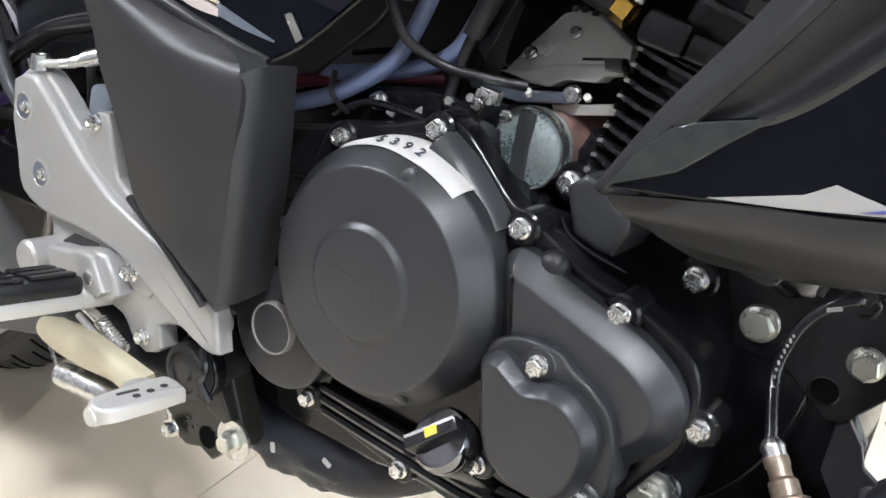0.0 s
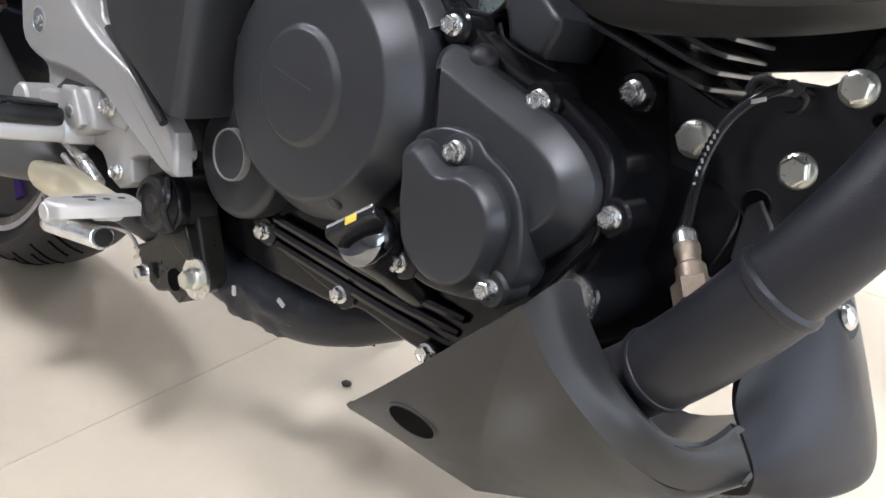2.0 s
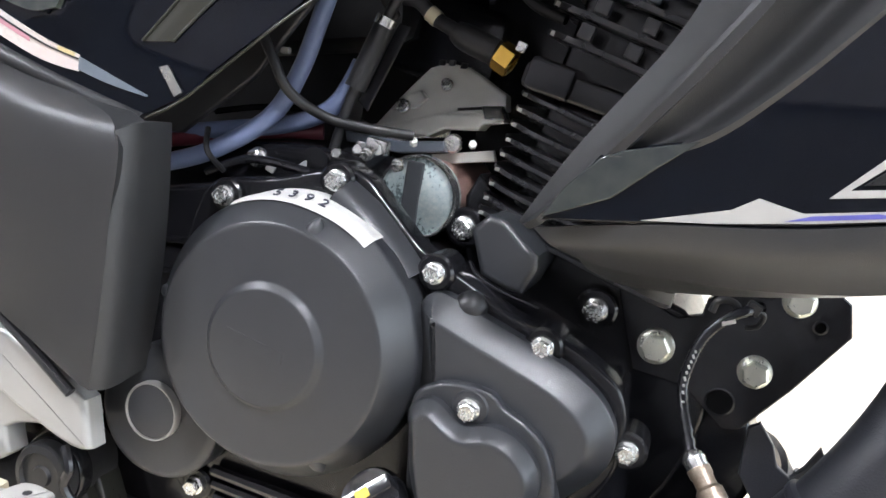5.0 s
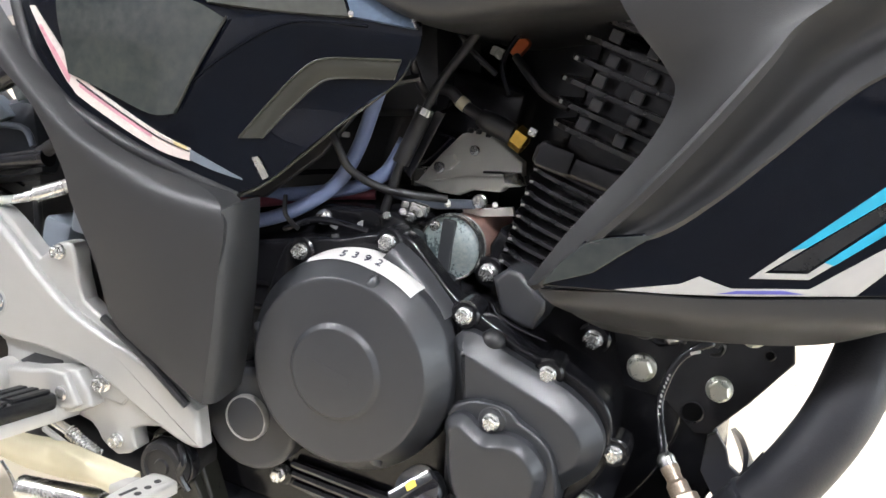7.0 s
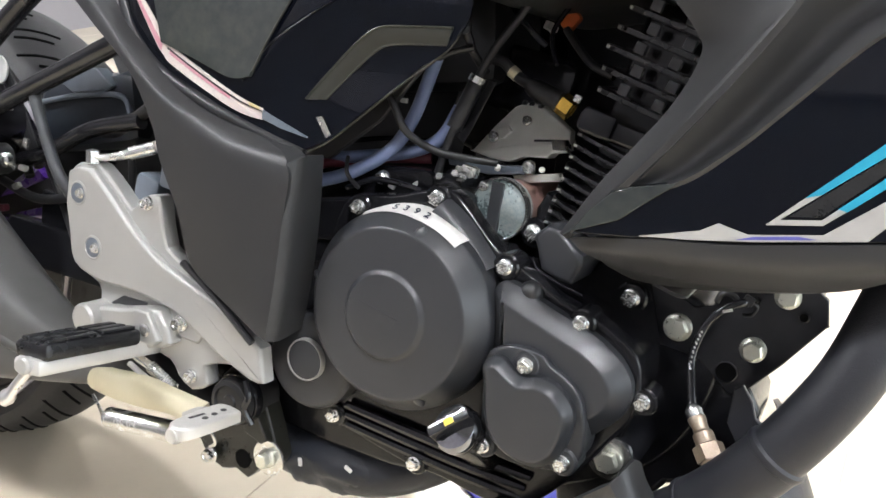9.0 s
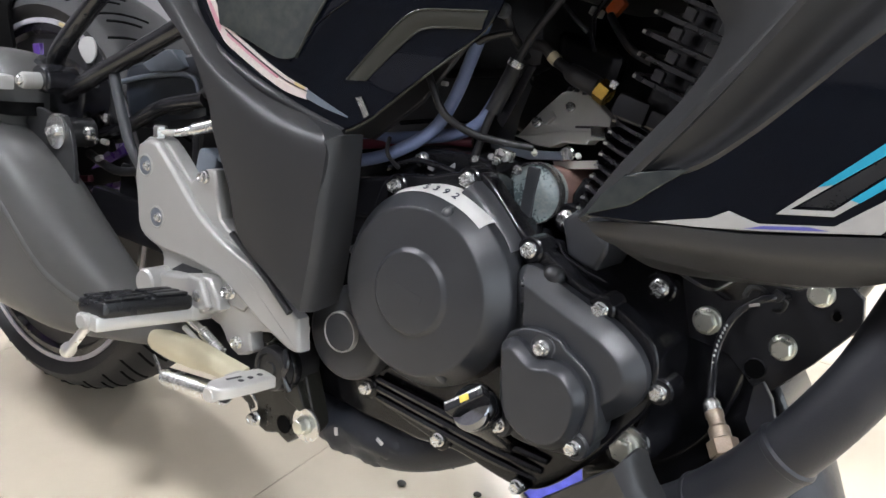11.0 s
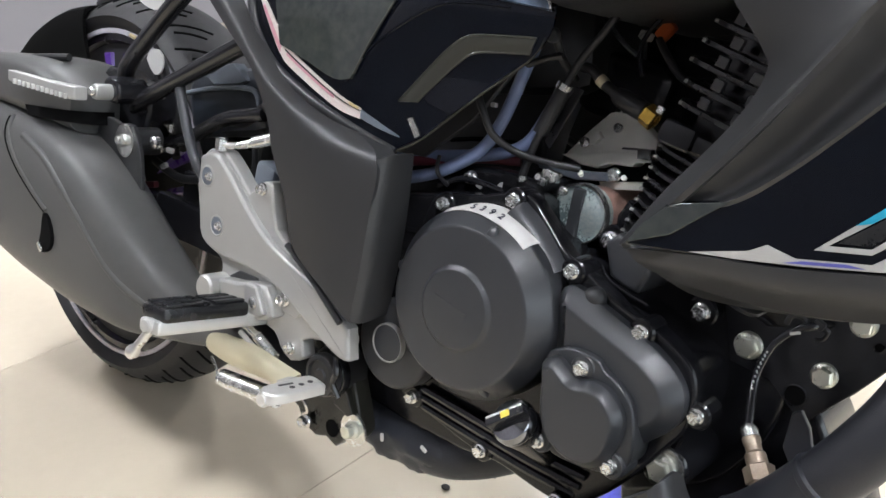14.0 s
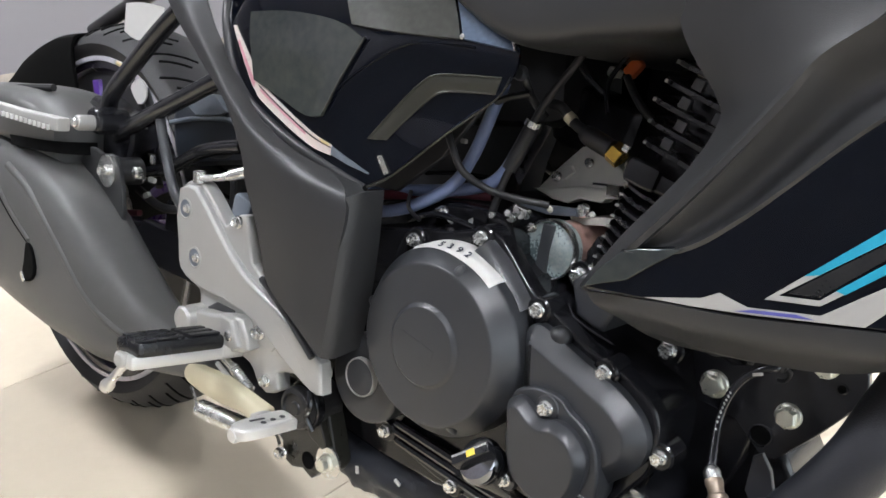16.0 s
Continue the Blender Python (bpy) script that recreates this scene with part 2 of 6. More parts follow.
def mirrored(ob):
    """The far-side twin of a part with its sub-parts."""
    twins = {}
    for o in (ob, *ob.children_recursive):
        me = o.data.copy()
        me.transform(Matrix.Diagonal((1, -1, 1, 1)))
        me.flip_normals()
        t = new(o.name.split(".")[0], me)
        t.parent = twins.get(o.parent, o.parent)
        twins[o] = t
        if o.get("label"):
            tagged(t, o["label"])
    return twins[ob]


def lathe(profile, centre, axis=(0, -1, 0), seg=40, bm=None, ring=False):
    """A turned shape: profile of (radius, distance along the axis) from centre; ring: a closed hoop with an open middle."""
    bm = bm or bmesh.new()
    turn = Vector((0, 0, 1)).rotation_difference(Vector(axis).normalized()).to_matrix()
    rows = []
    for r, h in profile:
        if r < 1e-6:
            rows.append([bm.verts.new(Vector(centre) + turn @ Vector((0, 0, h)))])
        else:
            rows.append([bm.verts.new(Vector(centre) + turn @ Vector((r * math.cos(a), r * math.sin(a), h))) for a in (2 * math.pi * i / seg for i in range(seg))])
    for a, b in zip(rows, rows[1:] + rows[:1] if ring else rows[1:]):
        for i in range(seg):
            if len(a) == 1 and len(b) == 1:
                continue
            if len(a) == 1:
                bm.faces.new((a[0], b[i], b[i - 1]))
            elif len(b) == 1:
                bm.faces.new((a[i - 1], a[i], b[0]))
            else:
                bm.faces.new((a[i - 1], a[i], b[i], b[i - 1]))
    for r in () if ring else (rows[0], rows[-1]):
        if len(r) > 2:
            bm.faces.new(r)
    return bm


def tube(pts, radius, seg=14, n=7, bm=None, straight=False):
    """A round tube along a smooth curve; radius: one, or one for each given point."""
    bm = bm or bmesh.new()
    rad = radius if isinstance(radius, (list, tuple)) else [radius] * len(pts)
    four = [Vector((*p, r)) for p, r in zip(pts, rad)]
    line = four if straight else spline(four, n)
    path = [Vector(v[:3]) for v in line]
    up, rows = None, []
    for i, p in enumerate(path):
        d = (path[min(i + 1, len(path) - 1)] - path[max(i - 1, 0)]).normalized()
        if up is None:
            up = d.orthogonal().normalized()
        up = (up - d * up.dot(d)).normalized()
        side = d.cross(up)
        rows.append([bm.verts.new(p + (up * math.cos(a) + side * math.sin(a)) * line[i][3]) for a in (2 * math.pi * k / seg for k in range(seg))])
    for a, b in zip(rows, rows[1:]):
        for i in range(seg):
            bm.faces.new((a[i - 1], a[i], b[i], b[i - 1]))
    bm.faces.new(rows[0])
    bm.faces.new(rows[-1])
    return bm


def sheet(rows, thick=0.003, sub=5, bm=None, across=None):
    """A curved panel through a net of points, with thickness behind it."""
    bm = bm or bmesh.new()
    net = [spline(r, sub) for r in rows]
    cols = [spline(c, across or sub) for c in zip(*net)]
    grid = [list(r) for r in zip(*cols)]
    h, w = len(grid), len(grid[0])

    def normal(i, j):
        a = grid[min(i + 1, h - 1)][j] - grid[max(i - 1, 0)][j]
        b = grid[i][min(j + 1, w - 1)] - grid[i][max(j - 1, 0)]
        c = a.cross(b)
        return c.normalized() if c.length > 1e-9 else Vector((0, -1, 0))

    ns = [[normal(i, j) for j in range(w)] for i in range(h)]
    if sum(v.y for r in ns for v in r) > 0:
        ns = [[-v for v in r] for r in ns]
    front = [[bm.verts.new(p) for p in r] for r in grid]
    rear = [[bm.verts.new(p - n_ * thick) for p, n_ in zip(r, m)] for r, m in zip(grid, ns)]
    for i in range(h - 1):
        for j in range(w - 1):
            bm.faces.new((front[i][j], front[i][j + 1], front[i + 1][j + 1], front[i + 1][j]))
            bm.faces.new((rear[i][j], rear[i + 1][j], rear[i + 1][j + 1], rear[i][j + 1]))
    rim = [(0, j) for j in range(w)] + [(i, w - 1) for i in range(1, h)] + [(h - 1, j) for j in range(w - 2, -1, -1)] + [(i, 0) for i in range(h - 2, 0, -1)]
    for (a, b), (c, d) in zip(rim, rim[1:] + rim[:1]):
        bm.faces.new((front[a][b], rear[a][b], rear[c][d], front[c][d]))
    return bm


def loft(sections, seg=28, power=3.5, bm=None, n=5):
    """A closed body through rounded-box sections (x, y0, y1, z0, z1)."""
    bm = bm or bmesh.new()
    rows = []
    smooth = spline([Vector(s[:3] + s[3:]) if len(s) == 3 else Vector((s[0], s[1], s[2], 0)) for s in sections], n)
    other = spline([Vector((s[3], s[4], 0, 0)) for s in sections], n)
    for a, b in zip(smooth, other):
        x, y0, y1, z0, z1 = a[0], a[1], a[2], b[0], b[1]
        ring = []
        for k in range(seg):
            t = 2 * math.pi * k / seg
            c, s = math.cos(t), math.sin(t)
            c, s = math.copysign(abs(c) ** (2 / power), c), math.copysign(abs(s) ** (2 / power), s)
            ring.append(bm.verts.new((x, (y0 + y1) / 2 + c * (y1 - y0) / 2, (z0 + z1) / 2 + s * (z1 - z0) / 2)))
        rows.append(ring)
    for a, b in zip(rows, rows[1:]):
        for i in range(seg):
            bm.faces.new((a[i - 1], a[i], b[i], b[i - 1]))
    bm.faces.new(rows[0])
    bm.faces.new(rows[-1])
    return bm


def block(centre, size, turn=(0, 0, 0), bevel=0.002, bm=None, taper=1.0):
    """A box with rounded edges."""
    one = bmesh.new()
    bmesh.ops.create_cube(one, size=1.0)
    for v in one.verts:
        if v.co.z > 0:
            v.co.x *= taper
            v.co.y *= taper
        v.co = Vector((v.co.x * size[0], v.co.y * size[1], v.co.z * size[2]))
    if bevel:
        bmesh.ops.bevel(one, geom=one.edges[:], offset=bevel, segments=2, affect="EDGES", profile=0.5)
    bmesh.ops.transform(one, matrix=Matrix.Translation(centre) @ Euler([radians(a) for a in turn]).to_matrix().to_4x4(), verts=one.verts[:])
    if bm is None:
        return one
    me = bpy.data.meshes.new("joined")
    one.to_mesh(me)
    one.free()
    bm.from_mesh(me)
    bpy.data.meshes.remove(me)
    return bm


def hexagon(r, h0, h1, centre, axis, bm, twist=0.0, top=0.85, dish=0.14):
    """A six-sided head from h0 to h1 along the axis, its top edge broken and its middle dished."""
    turn = Vector((0, 0, 1)).rotation_difference(Vector(axis).normalized()).to_matrix()
    rows = []
    for rr, h in ((r, h0), (r, h1 - 0.1 * r), (r * top, h1), (r * 0.55, h1), (r * 0.45, h1 - dish * r)):
        rows.append([bm.verts.new(Vector(centre) + turn @ Vector((rr * math.cos(twist + math.pi / 3 * k), rr * math.sin(twist + math.pi / 3 * k), h))) for k in range(6)])
    for a, b in zip(rows, rows[1:]):
        for i in range(6):
            bm.faces.new((a[i - 1], a[i], b[i], b[i - 1]))
    bm.faces.new(rows[-1])
    bm.faces.new(rows[0])
    return bm


def bolt_mesh(name, flange, head, height, mat, twist=0.2, dish=0.14):
    """A flanged hexagon bolt whose seat is at the origin and whose head looks to -y."""
    bm = lathe([(flange, 0), (flange, 0.0008 + flange * 0.1), (flange * 0.93, 0.0014 + flange * 0.16), (head * 0.9, 0.002 + flange * 0.2)], (0, 0, 0), seg=24)
    hexagon(head, 0.001, height, (0, 0, 0), (0, -1, 0), bm, twist, dish=dish)
    finish(bm, True, 25)
    me = bpy.data.meshes.new(name)
    bm.to_mesh(me)
    bm.free()
    me.materials.append(mat)
    return me


SMALL_BOLT = bolt_mesh("small_bolt", 0.0064, 0.005, 0.0072, ZINC)
MID_BOLT = bolt_mesh("mid_bolt", 0.0076, 0.006, 0.0085, ZINC, 0.5)
LARGE_BOLT = bolt_mesh("large_bolt", 0.0109, 0.0088, 0.0098, WORN, 0.1, 0.0)


def bolt(mesh, x, y, z, parent, label="", turn=0.0, tip=(0, 0)):
    ob = new("bolt", mesh)
    ob.parent = parent
    ob.matrix_basis = pose(x, y, z) @ pose(0, 0, 0, tip[0], turn, tip[1])
    if label:
        tagged(ob, label)
    return ob


def coil(a, b, radius, wire, turns, bm=None):
    """A helical spring from a to b."""
    a, b = Vector(a), Vector(b)
    d = (b - a).normalized()
    u = d.orthogonal().normalized()
    v = d.cross(u)
    steps = int(turns * 12)
    pts = [a + (b - a) * (i / steps) + (u * math.cos(2 * math.pi * turns * i / steps) + v * math.sin(2 * math.pi * turns * i / steps)) * radius for i in range(steps + 1)]
    return tube(pts, wire, seg=6, straight=True, bm=bm)


# ---------------------------------------------------------------- the room
ROOM = (-4.2, 4.6, -2.1, 5.2, 2.95)   # x0, x1, y0, y1, height


def room():
    x0, x1, y0, y1, h = ROOM
    floor = part("floor", block(((x0 + x1) / 2, (y0 + y1) / 2, -0.0512), (x1 - x0, y1 - y0, 0.1), bevel=0), GROUT, None, smooth=False)
    tagged(floor, "cream polished vitrified tile floor with thin grey joints", "floor", kind="structure")
    bm = block(((x0 + x1) / 2, (y0 + y1) / 2, h + 0.05), (x1 - x0, y1 - y0, 0.1), bevel=0)
    for y in (-0.6, 1.9):
        block(((x0 + x1) / 2, y, h - 0.09), (x1 - x0 - 0.01, 0.22, 0.18), bevel=0, bm=bm)
    ceiling = part("ceiling", bm, CEILING, None, smooth=False)
    tagged(ceiling, "white showroom ceiling with shallow beams", "ceiling", kind="structure")
    for name, c, s in (("wall_south", ((x0 + x1) / 2, y0 - 0.06, h / 2), (x1 - x0 + 0.24, 0.12, h)), ("wall_west", (x0 - 0.06, (y0 + y1) / 2, h / 2), (0.12, y1 - y0, h))):
        # the unseen south wall is dark to keep reflections on the covers down
        dark = name == "wall_south"
        tagged(part(name, block(c, s, bevel=0), SHADE_WALL if dark else WHITE_WALL, None, smooth=False), "unseen plain wall, kept dark so that gloss panels mirror little" if dark else "plain light grey painted showroom wall", "wall", kind="structure")
    south = bpy.data.objects["wall_south"]
    part("upper_wall", block(((x0 + x1) / 2, y0 + 0.012, (1.12 + h) / 2), (x1 - x0 - 0.01, 0.024, h - 1.13), bevel=0), WHITE_WALL, south, "light grey upper wall", smooth=False)
    # unseen glazed front end, added for light from ahead of the motorcycle
    ey0, ey1, ez0, ez1 = -2.2, 4.4, 0.3, 2.7
    bm = bmesh.new()
    for c, s in (((x1 + 0.06, (y0 + ey0) / 2, h / 2), (0.12, ey0 - y0, h)), ((x1 + 0.06, (ey1 + y1) / 2, h / 2), (0.12, y1 - ey1, h)), ((x1 + 0.06, (ey0 + ey1) / 2, ez0 / 2), (0.12, ey1 - ey0, ez0)), ((x1 + 0.06, (ey0 + ey1) / 2, (ez1 + h) / 2), (0.12, ey1 - ey0, h - ez1))):
        block(c, s, bevel=0, bm=bm)
    tagged(part("wall_east", bm, SHADE_WALL, None, smooth=False), "dark grey wall round the shop front glazing", "wall", kind="structure")
    front = tagged(new("window_2"), "unseen shop front, added to light faces that look forward", "window", kind="structure")
    for k in range(6):
        part("mullion", block((x1 + 0.06, ey0 + 0.02 + (ey1 - ey0 - 0.04) * k / 5, (ez0 + ez1) / 2), (0.06, 0.05, ez1 - ez0), bevel=0.003), POLISHED, front)
    tagged(part("backdrop", block((x1 + 0.6, (ey0 + ey1) / 2, 1.5), (0.02, 8.4, 4.0), bevel=0), FRONT_DAYLIGHT, None, smooth=False), "glowing sheet outside the added shop front", "backdrop", kind="structure")
    # unseen window in the far wall, added for bright floor reflections and rims
    wx0, wx1, wz0, wz1 = -0.6, 4.3, 0.25, 2.7
    bm = bmesh.new()
    for c, s in ((((x0 + wx0) / 2, y1 + 0.06, h / 2), (wx0 - x0, 0.12, h)), (((wx1 + x1) / 2, y1 + 0.06, h / 2), (x1 - wx1, 0.12, h)), (((wx0 + wx1) / 2, y1 + 0.06, wz0 / 2), (wx1 - wx0, 0.12, wz0)), (((wx0 + wx1) / 2, y1 + 0.06, (wz1 + h) / 2), (wx1 - wx0, 0.12, h - wz1))):
        block(c, s, bevel=0, bm=bm)
    tagged(part("wall_north", bm, WHITE_WALL, None, smooth=False), "light grey painted wall round a shop window", "wall", kind="structure")
    win = tagged(new("window_1"), "unseen shop window, added for floor reflections and rim light", "window", kind="structure")
    for k in range(5):
        part("mullion", block((wx0 + 0.02 + (wx1 - wx0 - 0.04) * k / 4, y1 + 0.06, (wz0 + wz1) / 2), (0.05, 0.06, wz1 - wz0), bevel=0.003), POLISHED, win)
    tagged(part("backdrop", block(((wx0 + wx1) / 2, y1 + 0.6, 1.5), (7.5, 0.02, 4.0), bevel=0), DAYLIGHT, None, smooth=False), "glowing sheet outside the added shop window", "backdrop", kind="structure")
    return floor


floor = room()


def ceiling_light():
    root = tagged(new("ceiling_light"), "round white surface-mounted led ceiling panel", "ceiling light", "showroom ceiling lights")
    part("rim", lathe([(0.203, 0.0), (0.22, 0.0), (0.22, 0.006), (0.212, 0.012), (0.203, 0.012), (0.201, 0.003)], (0, 0, 0), (0, 0, -1), 40), CEILING, root)
    part("diffuser", lathe([(0.2, 0.0), (0.2, 0.0045), (0.195, 0.006), (0, 0.0062)], (0, 0, 0), (0, 0, -1), 40), LED, root)
    return root


lights = [(1.2, -0.95), (-1.9, -0.95), (1.2, 1.3), (-1.9, 1.3), (1.2, 3.6), (-1.9, 3.6)]
first_light = ceiling_light()
first_light.matrix_basis = pose(*lights[0], ROOM[4])
for lx, ly in lights[1:]:
    copy_thing(first_light, pose(lx, ly, ROOM[4]))

# ---------------------------------------------------------------- the motorcycle
bike = tagged(new("motorcycle"), "black motorcycle with satin black engine, leaning on its stand", "motorcycle")
bike.matrix_basis = pose(0, 0, 0, -LEAN_SIDE, 0, 0)


def engine():
    # crankcase halves
    body = [(-0.215, 0.40), (-0.12, 0.425), (-0.06, 0.434), (-0.03, 0.422), (0.0, 0.404), (0.04, 0.384), (0.10, 0.36), (0.13, 0.345), (0.137, 0.32), (0.13, 0.275), (0.105, 0.25), (0.07, 0.222), (0.03, 0.2115), (-0.02, 0.2085), (-0.06, 0.199), (-0.19, 0.207), (-0.225, 0.25), (-0.235, 0.33)]
    case = part("crankcase", prism(body, 0.11, -0.108, 0.006, smooth=2), CASE, bike, "gloss black cast crankcase")
    rim = [(-0.118, 0.42), (-0.1, 0.4305), (-0.07, 0.434), (-0.045, 0.441), (-0.019, 0.444), (0.003, 0.425), (0.022, 0.4065), (0.043, 0.396), (0.075, 0.3785), (0.103, 0.3705), (0.131, 0.354), (0.1395, 0.339),
           (0.1405, 0.322), (0.138, 0.303), (0.124, 0.281), (0.108, 0.256), (0.088, 0.231), (0.068, 0.2125), (0.05, 0.2055), (0.027, 0.2065), (-0.008, 0.2125), (-0.04, 0.214), (-0.104, 0.228), (-0.122, 0.229), (-0.14, 0.248), (-0.168, 0.265), (-0.171, 0.3), (-0.15, 0.335), (-0.132, 0.38)]
    cover = part("crankcase_cover", prism(rim, -0.104, -0.1205, 0.003, smooth=3), CASE, bike, "gloss black crankcase side cover")
    for x, y, z in ((-0.1, -0.1235, 0.4205), (-0.03, -0.123, 0.4375), (0.0325, -0.1255, 0.3955), (0.0945, -0.1245, 0.3658), (0.143, -0.118, 0.3175), (-0.029, -0.1235, 0.2195), (-0.11, -0.1245, 0.239), (0.0504, -0.1265, 0.2106)):
        wide = 0.0105 if z > 0.215 else 0.0068
        part("bolt_boss", lathe([(wide, -0.02), (wide, 0.001), (wide * 0.86, 0.0025)], (x, y + 0.002, z), seg=24), CASE, cover)
        bolt(SMALL_BOLT, x, y, z, cover, turn=(x * 977 % 60))
    # strengthening ribs of the sump
    for k, (z0, z1, y) in enumerate(((0.252, 0.237, -0.1255), (0.2425, 0.2265, -0.1235), (0.233, 0.2165, -0.1215))):
        part("sump_rib", tube([(-0.098, y, z0), (-0.04, y, z0 * 0.7 + z1 * 0.3 - 0.001), (0.02, y, z0 * 0.35 + z1 * 0.65 - 0.001), (0.062 + 0.4 * (z1 - 0.2165), y + 0.003, z1 + 0.001)], [0.0035, 0.0042, 0.0042, 0.003], seg=8, n=4), CASE, cover)
    # round clutch cover
    cc = (-0.047, -0.12, 0.3485)
    prof = [(0.0815, -0.004), (0.0808, 0.006), (0.0798, 0.0195), (0.0794, 0.0215), (0.0784, 0.0232), (0.0725, 0.0312), (0.0672, 0.0384), (0.066, 0.0392), (0.064, 0.0395), (0.0362, 0.0404), (0.0345, 0.0412), (0.0325, 0.0436), (0.031, 0.0443), (0.0, 0.0446)]
    clutch = part("clutch_cover", lathe(prof, cc, seg=96), ENGINE, bike, "satin grey-black round clutch cover", angle=50)
    for a in (72, -62, 165):
        t = radians(a)
        part("web", lathe([(0.001, -0.004), (0.0045, 0.0), (0.0055, 0.004), (0.004, 0.0085), (0.0012, 0.0115)], (cc[0] + 0.0635 * math.cos(t), -0.1532, cc[2] + 0.0635 * math.sin(t)), axis=(math.cos(t), 0.18, math.sin(t)), seg=14), ENGINE, clutch)
    # faint raised mark in the middle, a plain bar
    part("raised_mark", block((cc[0] - 0.004, -0.1645, cc[2] + 0.001), (0.036, 0.0008, 0.0065), (0, 14, 0), 0.0003), ENGINE, clutch)
    # paper sticker on the drum's upper side
    bm = bmesh.new()
    grid = []
    for i in range(25):
        t = radians(117 - 66 * i / 24)
        r = 0.0806
        grid.append([(cc[0] + (r + dr) * math.cos(t), y, cc[2] + (r + dr) * math.sin(t)) for y, dr in ((-0.1225, 0.0013), (-0.130, 0.0008), (-0.1395, 0.0003), (-0.1438, -0.0012), (-0.1446 - 0.0039 * min(1.0, i / 14), -0.0017 - 0.0029 * min(1.0, i / 14)))])
    part("sticker", sheet(grid, 0.0004, 1), PAPER, clutch, "white paper sticker with hand-written number")
    for i, ch in enumerate("5392"):
        t = radians(95 - 6.6 * i)
        cu = bpy.data.curves.new("digit", "FONT")
        cu.body, cu.size, cu.align_x, cu.align_y, cu.extrude = ch, 0.0098, "CENTER", "CENTER", 0.0003
        tmp = new("digit_source", cu)
        bpy.context.view_layer.update()
        me = bpy.data.meshes.new_from_object(tmp)
        bpy.data.objects.remove(tmp)
        me.materials.append(INK)
        d = new("digit", me)
        d.parent = clutch
        out = Vector((math.cos(t), 0, math.sin(t)))
        right = Vector((math.sin(t), 0, -math.cos(t)))
        face = (out * 0.92 - Vector((0, 0.39, 0))).normalized()
        up = face.cross(right)
        m = Matrix((right, up, face)).transposed().to_4x4()
        d.matrix_basis = Matrix.Translation(Vector((cc[0], -0.143, cc[2])) + out * 0.0795 + face * 0.0016) @ m
    # raised band ahead of the sticker
    part("cover_band", sheet([[(-0.021, -0.121, 0.4395), (-0.002, -0.121, 0.4265), (0.015, -0.121, 0.409), (0.026, -0.121, 0.396)], [(-0.024, -0.131, 0.434), (-0.006, -0.132, 0.4215), (0.01, -0.132, 0.405), (0.021, -0.132, 0.392)],
                             [(-0.029, -0.1325, 0.428), (-0.011, -0.134, 0.4165), (0.005, -0.134, 0.401), (0.015, -0.134, 0.388)], [(-0.036, -0.121, 0.418), (-0.018, -0.121, 0.408), (-0.002, -0.121, 0.394), (0.008, -0.121, 0.38)]], 0.004, 5), ENGINE, cover, "satin black raised band")
    # lobe with a round inspection plug
    lobe = part("plug_boss", prism([(-0.1285 + 0.0415 * math.cos(a), 0.2865 + 0.0415 * math.sin(a)) for a in (2 * math.pi * k / 56 for k in range(56))], -0.105, -0.1415, 0.006, 4), ENGINE, bike, "satin black round boss")
    part("inspection_plug", lathe([(0.018, -0.004), (0.018, 0.0045), (0.0176, 0.0056), (0.0169, 0.0056), (0.0166, 0.002)], (-0.1287, -0.1415, 0.2895), seg=48), ALLOY, lobe, "plug with a bright machined rim")
    part("plug_face", lathe([(0.0166, 0.0), (0.0164, 0.0046), (0.012, 0.0052), (0, 0.0053)], (-0.1287, -0.1415, 0.2895), seg=40), ENGINE, lobe)
    # drop-shaped front cover
    drop = [(0.0262, 0.373), (0.0282, 0.3805), (0.0338, 0.3855), (0.041, 0.3858), (0.05, 0.3828), (0.06, 0.3785), (0.073, 0.3735), (0.087, 0.368), (0.1, 0.3628), (0.1125, 0.357), (0.128, 0.3452), (0.1365, 0.331), (0.1365, 0.3165), (0.13, 0.3035), (0.1145, 0.288), (0.1, 0.27), (0.065, 0.254), (0.042, 0.257), (0.036, 0.28), (0.0315, 0.32), (0.028, 0.355)]
    drop_cover = part("front_cover", chamfered(drop, -0.105, -0.1412, 0.0125, 0.0118, smooth=5), ENGINE, bike, "satin black drop-shaped cover")
    part("rubber_dome", lathe([(0.0088, -0.006), (0.0088, 0.003), (0.0075, 0.006), (0.0045, 0.0082), (0, 0.009)], (0.0535, -0.1225, 0.3795), axis=(0.1, -0.8, 0.5), seg=24), RUBBER, drop_cover, "black rubber dome plug")
    # filter cover
    base = [(0.034, 0.3), (0.0335, 0.332), (0.044, 0.342), (0.058, 0.3455), (0.0755, 0.3435), (0.083, 0.337), (0.094, 0.3315), (0.105, 0.3225), (0.1105, 0.31), (0.1135, 0.293), (0.112, 0.275), (0.1, 0.2635), (0.07, 0.258), (0.046, 0.261), (0.036, 0.279)]
    part("filter_cover_base", prism(base, -0.12, -0.1475, 0.0022, 3, smooth=4), ENGINE, drop_cover)
    face = [(0.036, 0.315), (0.0345, 0.329), (0.0425, 0.3362), (0.05, 0.3357), (0.056, 0.3315), (0.0655, 0.3265), (0.0766, 0.3292), (0.0903, 0.3265), (0.101, 0.3172), (0.1056, 0.3075), (0.1054, 0.2965), (0.1025, 0.283), (0.0965, 0.272), (0.085, 0.2637), (0.07, 0.2627), (0.055, 0.268), (0.0435, 0.279), (0.0375, 0.298)]
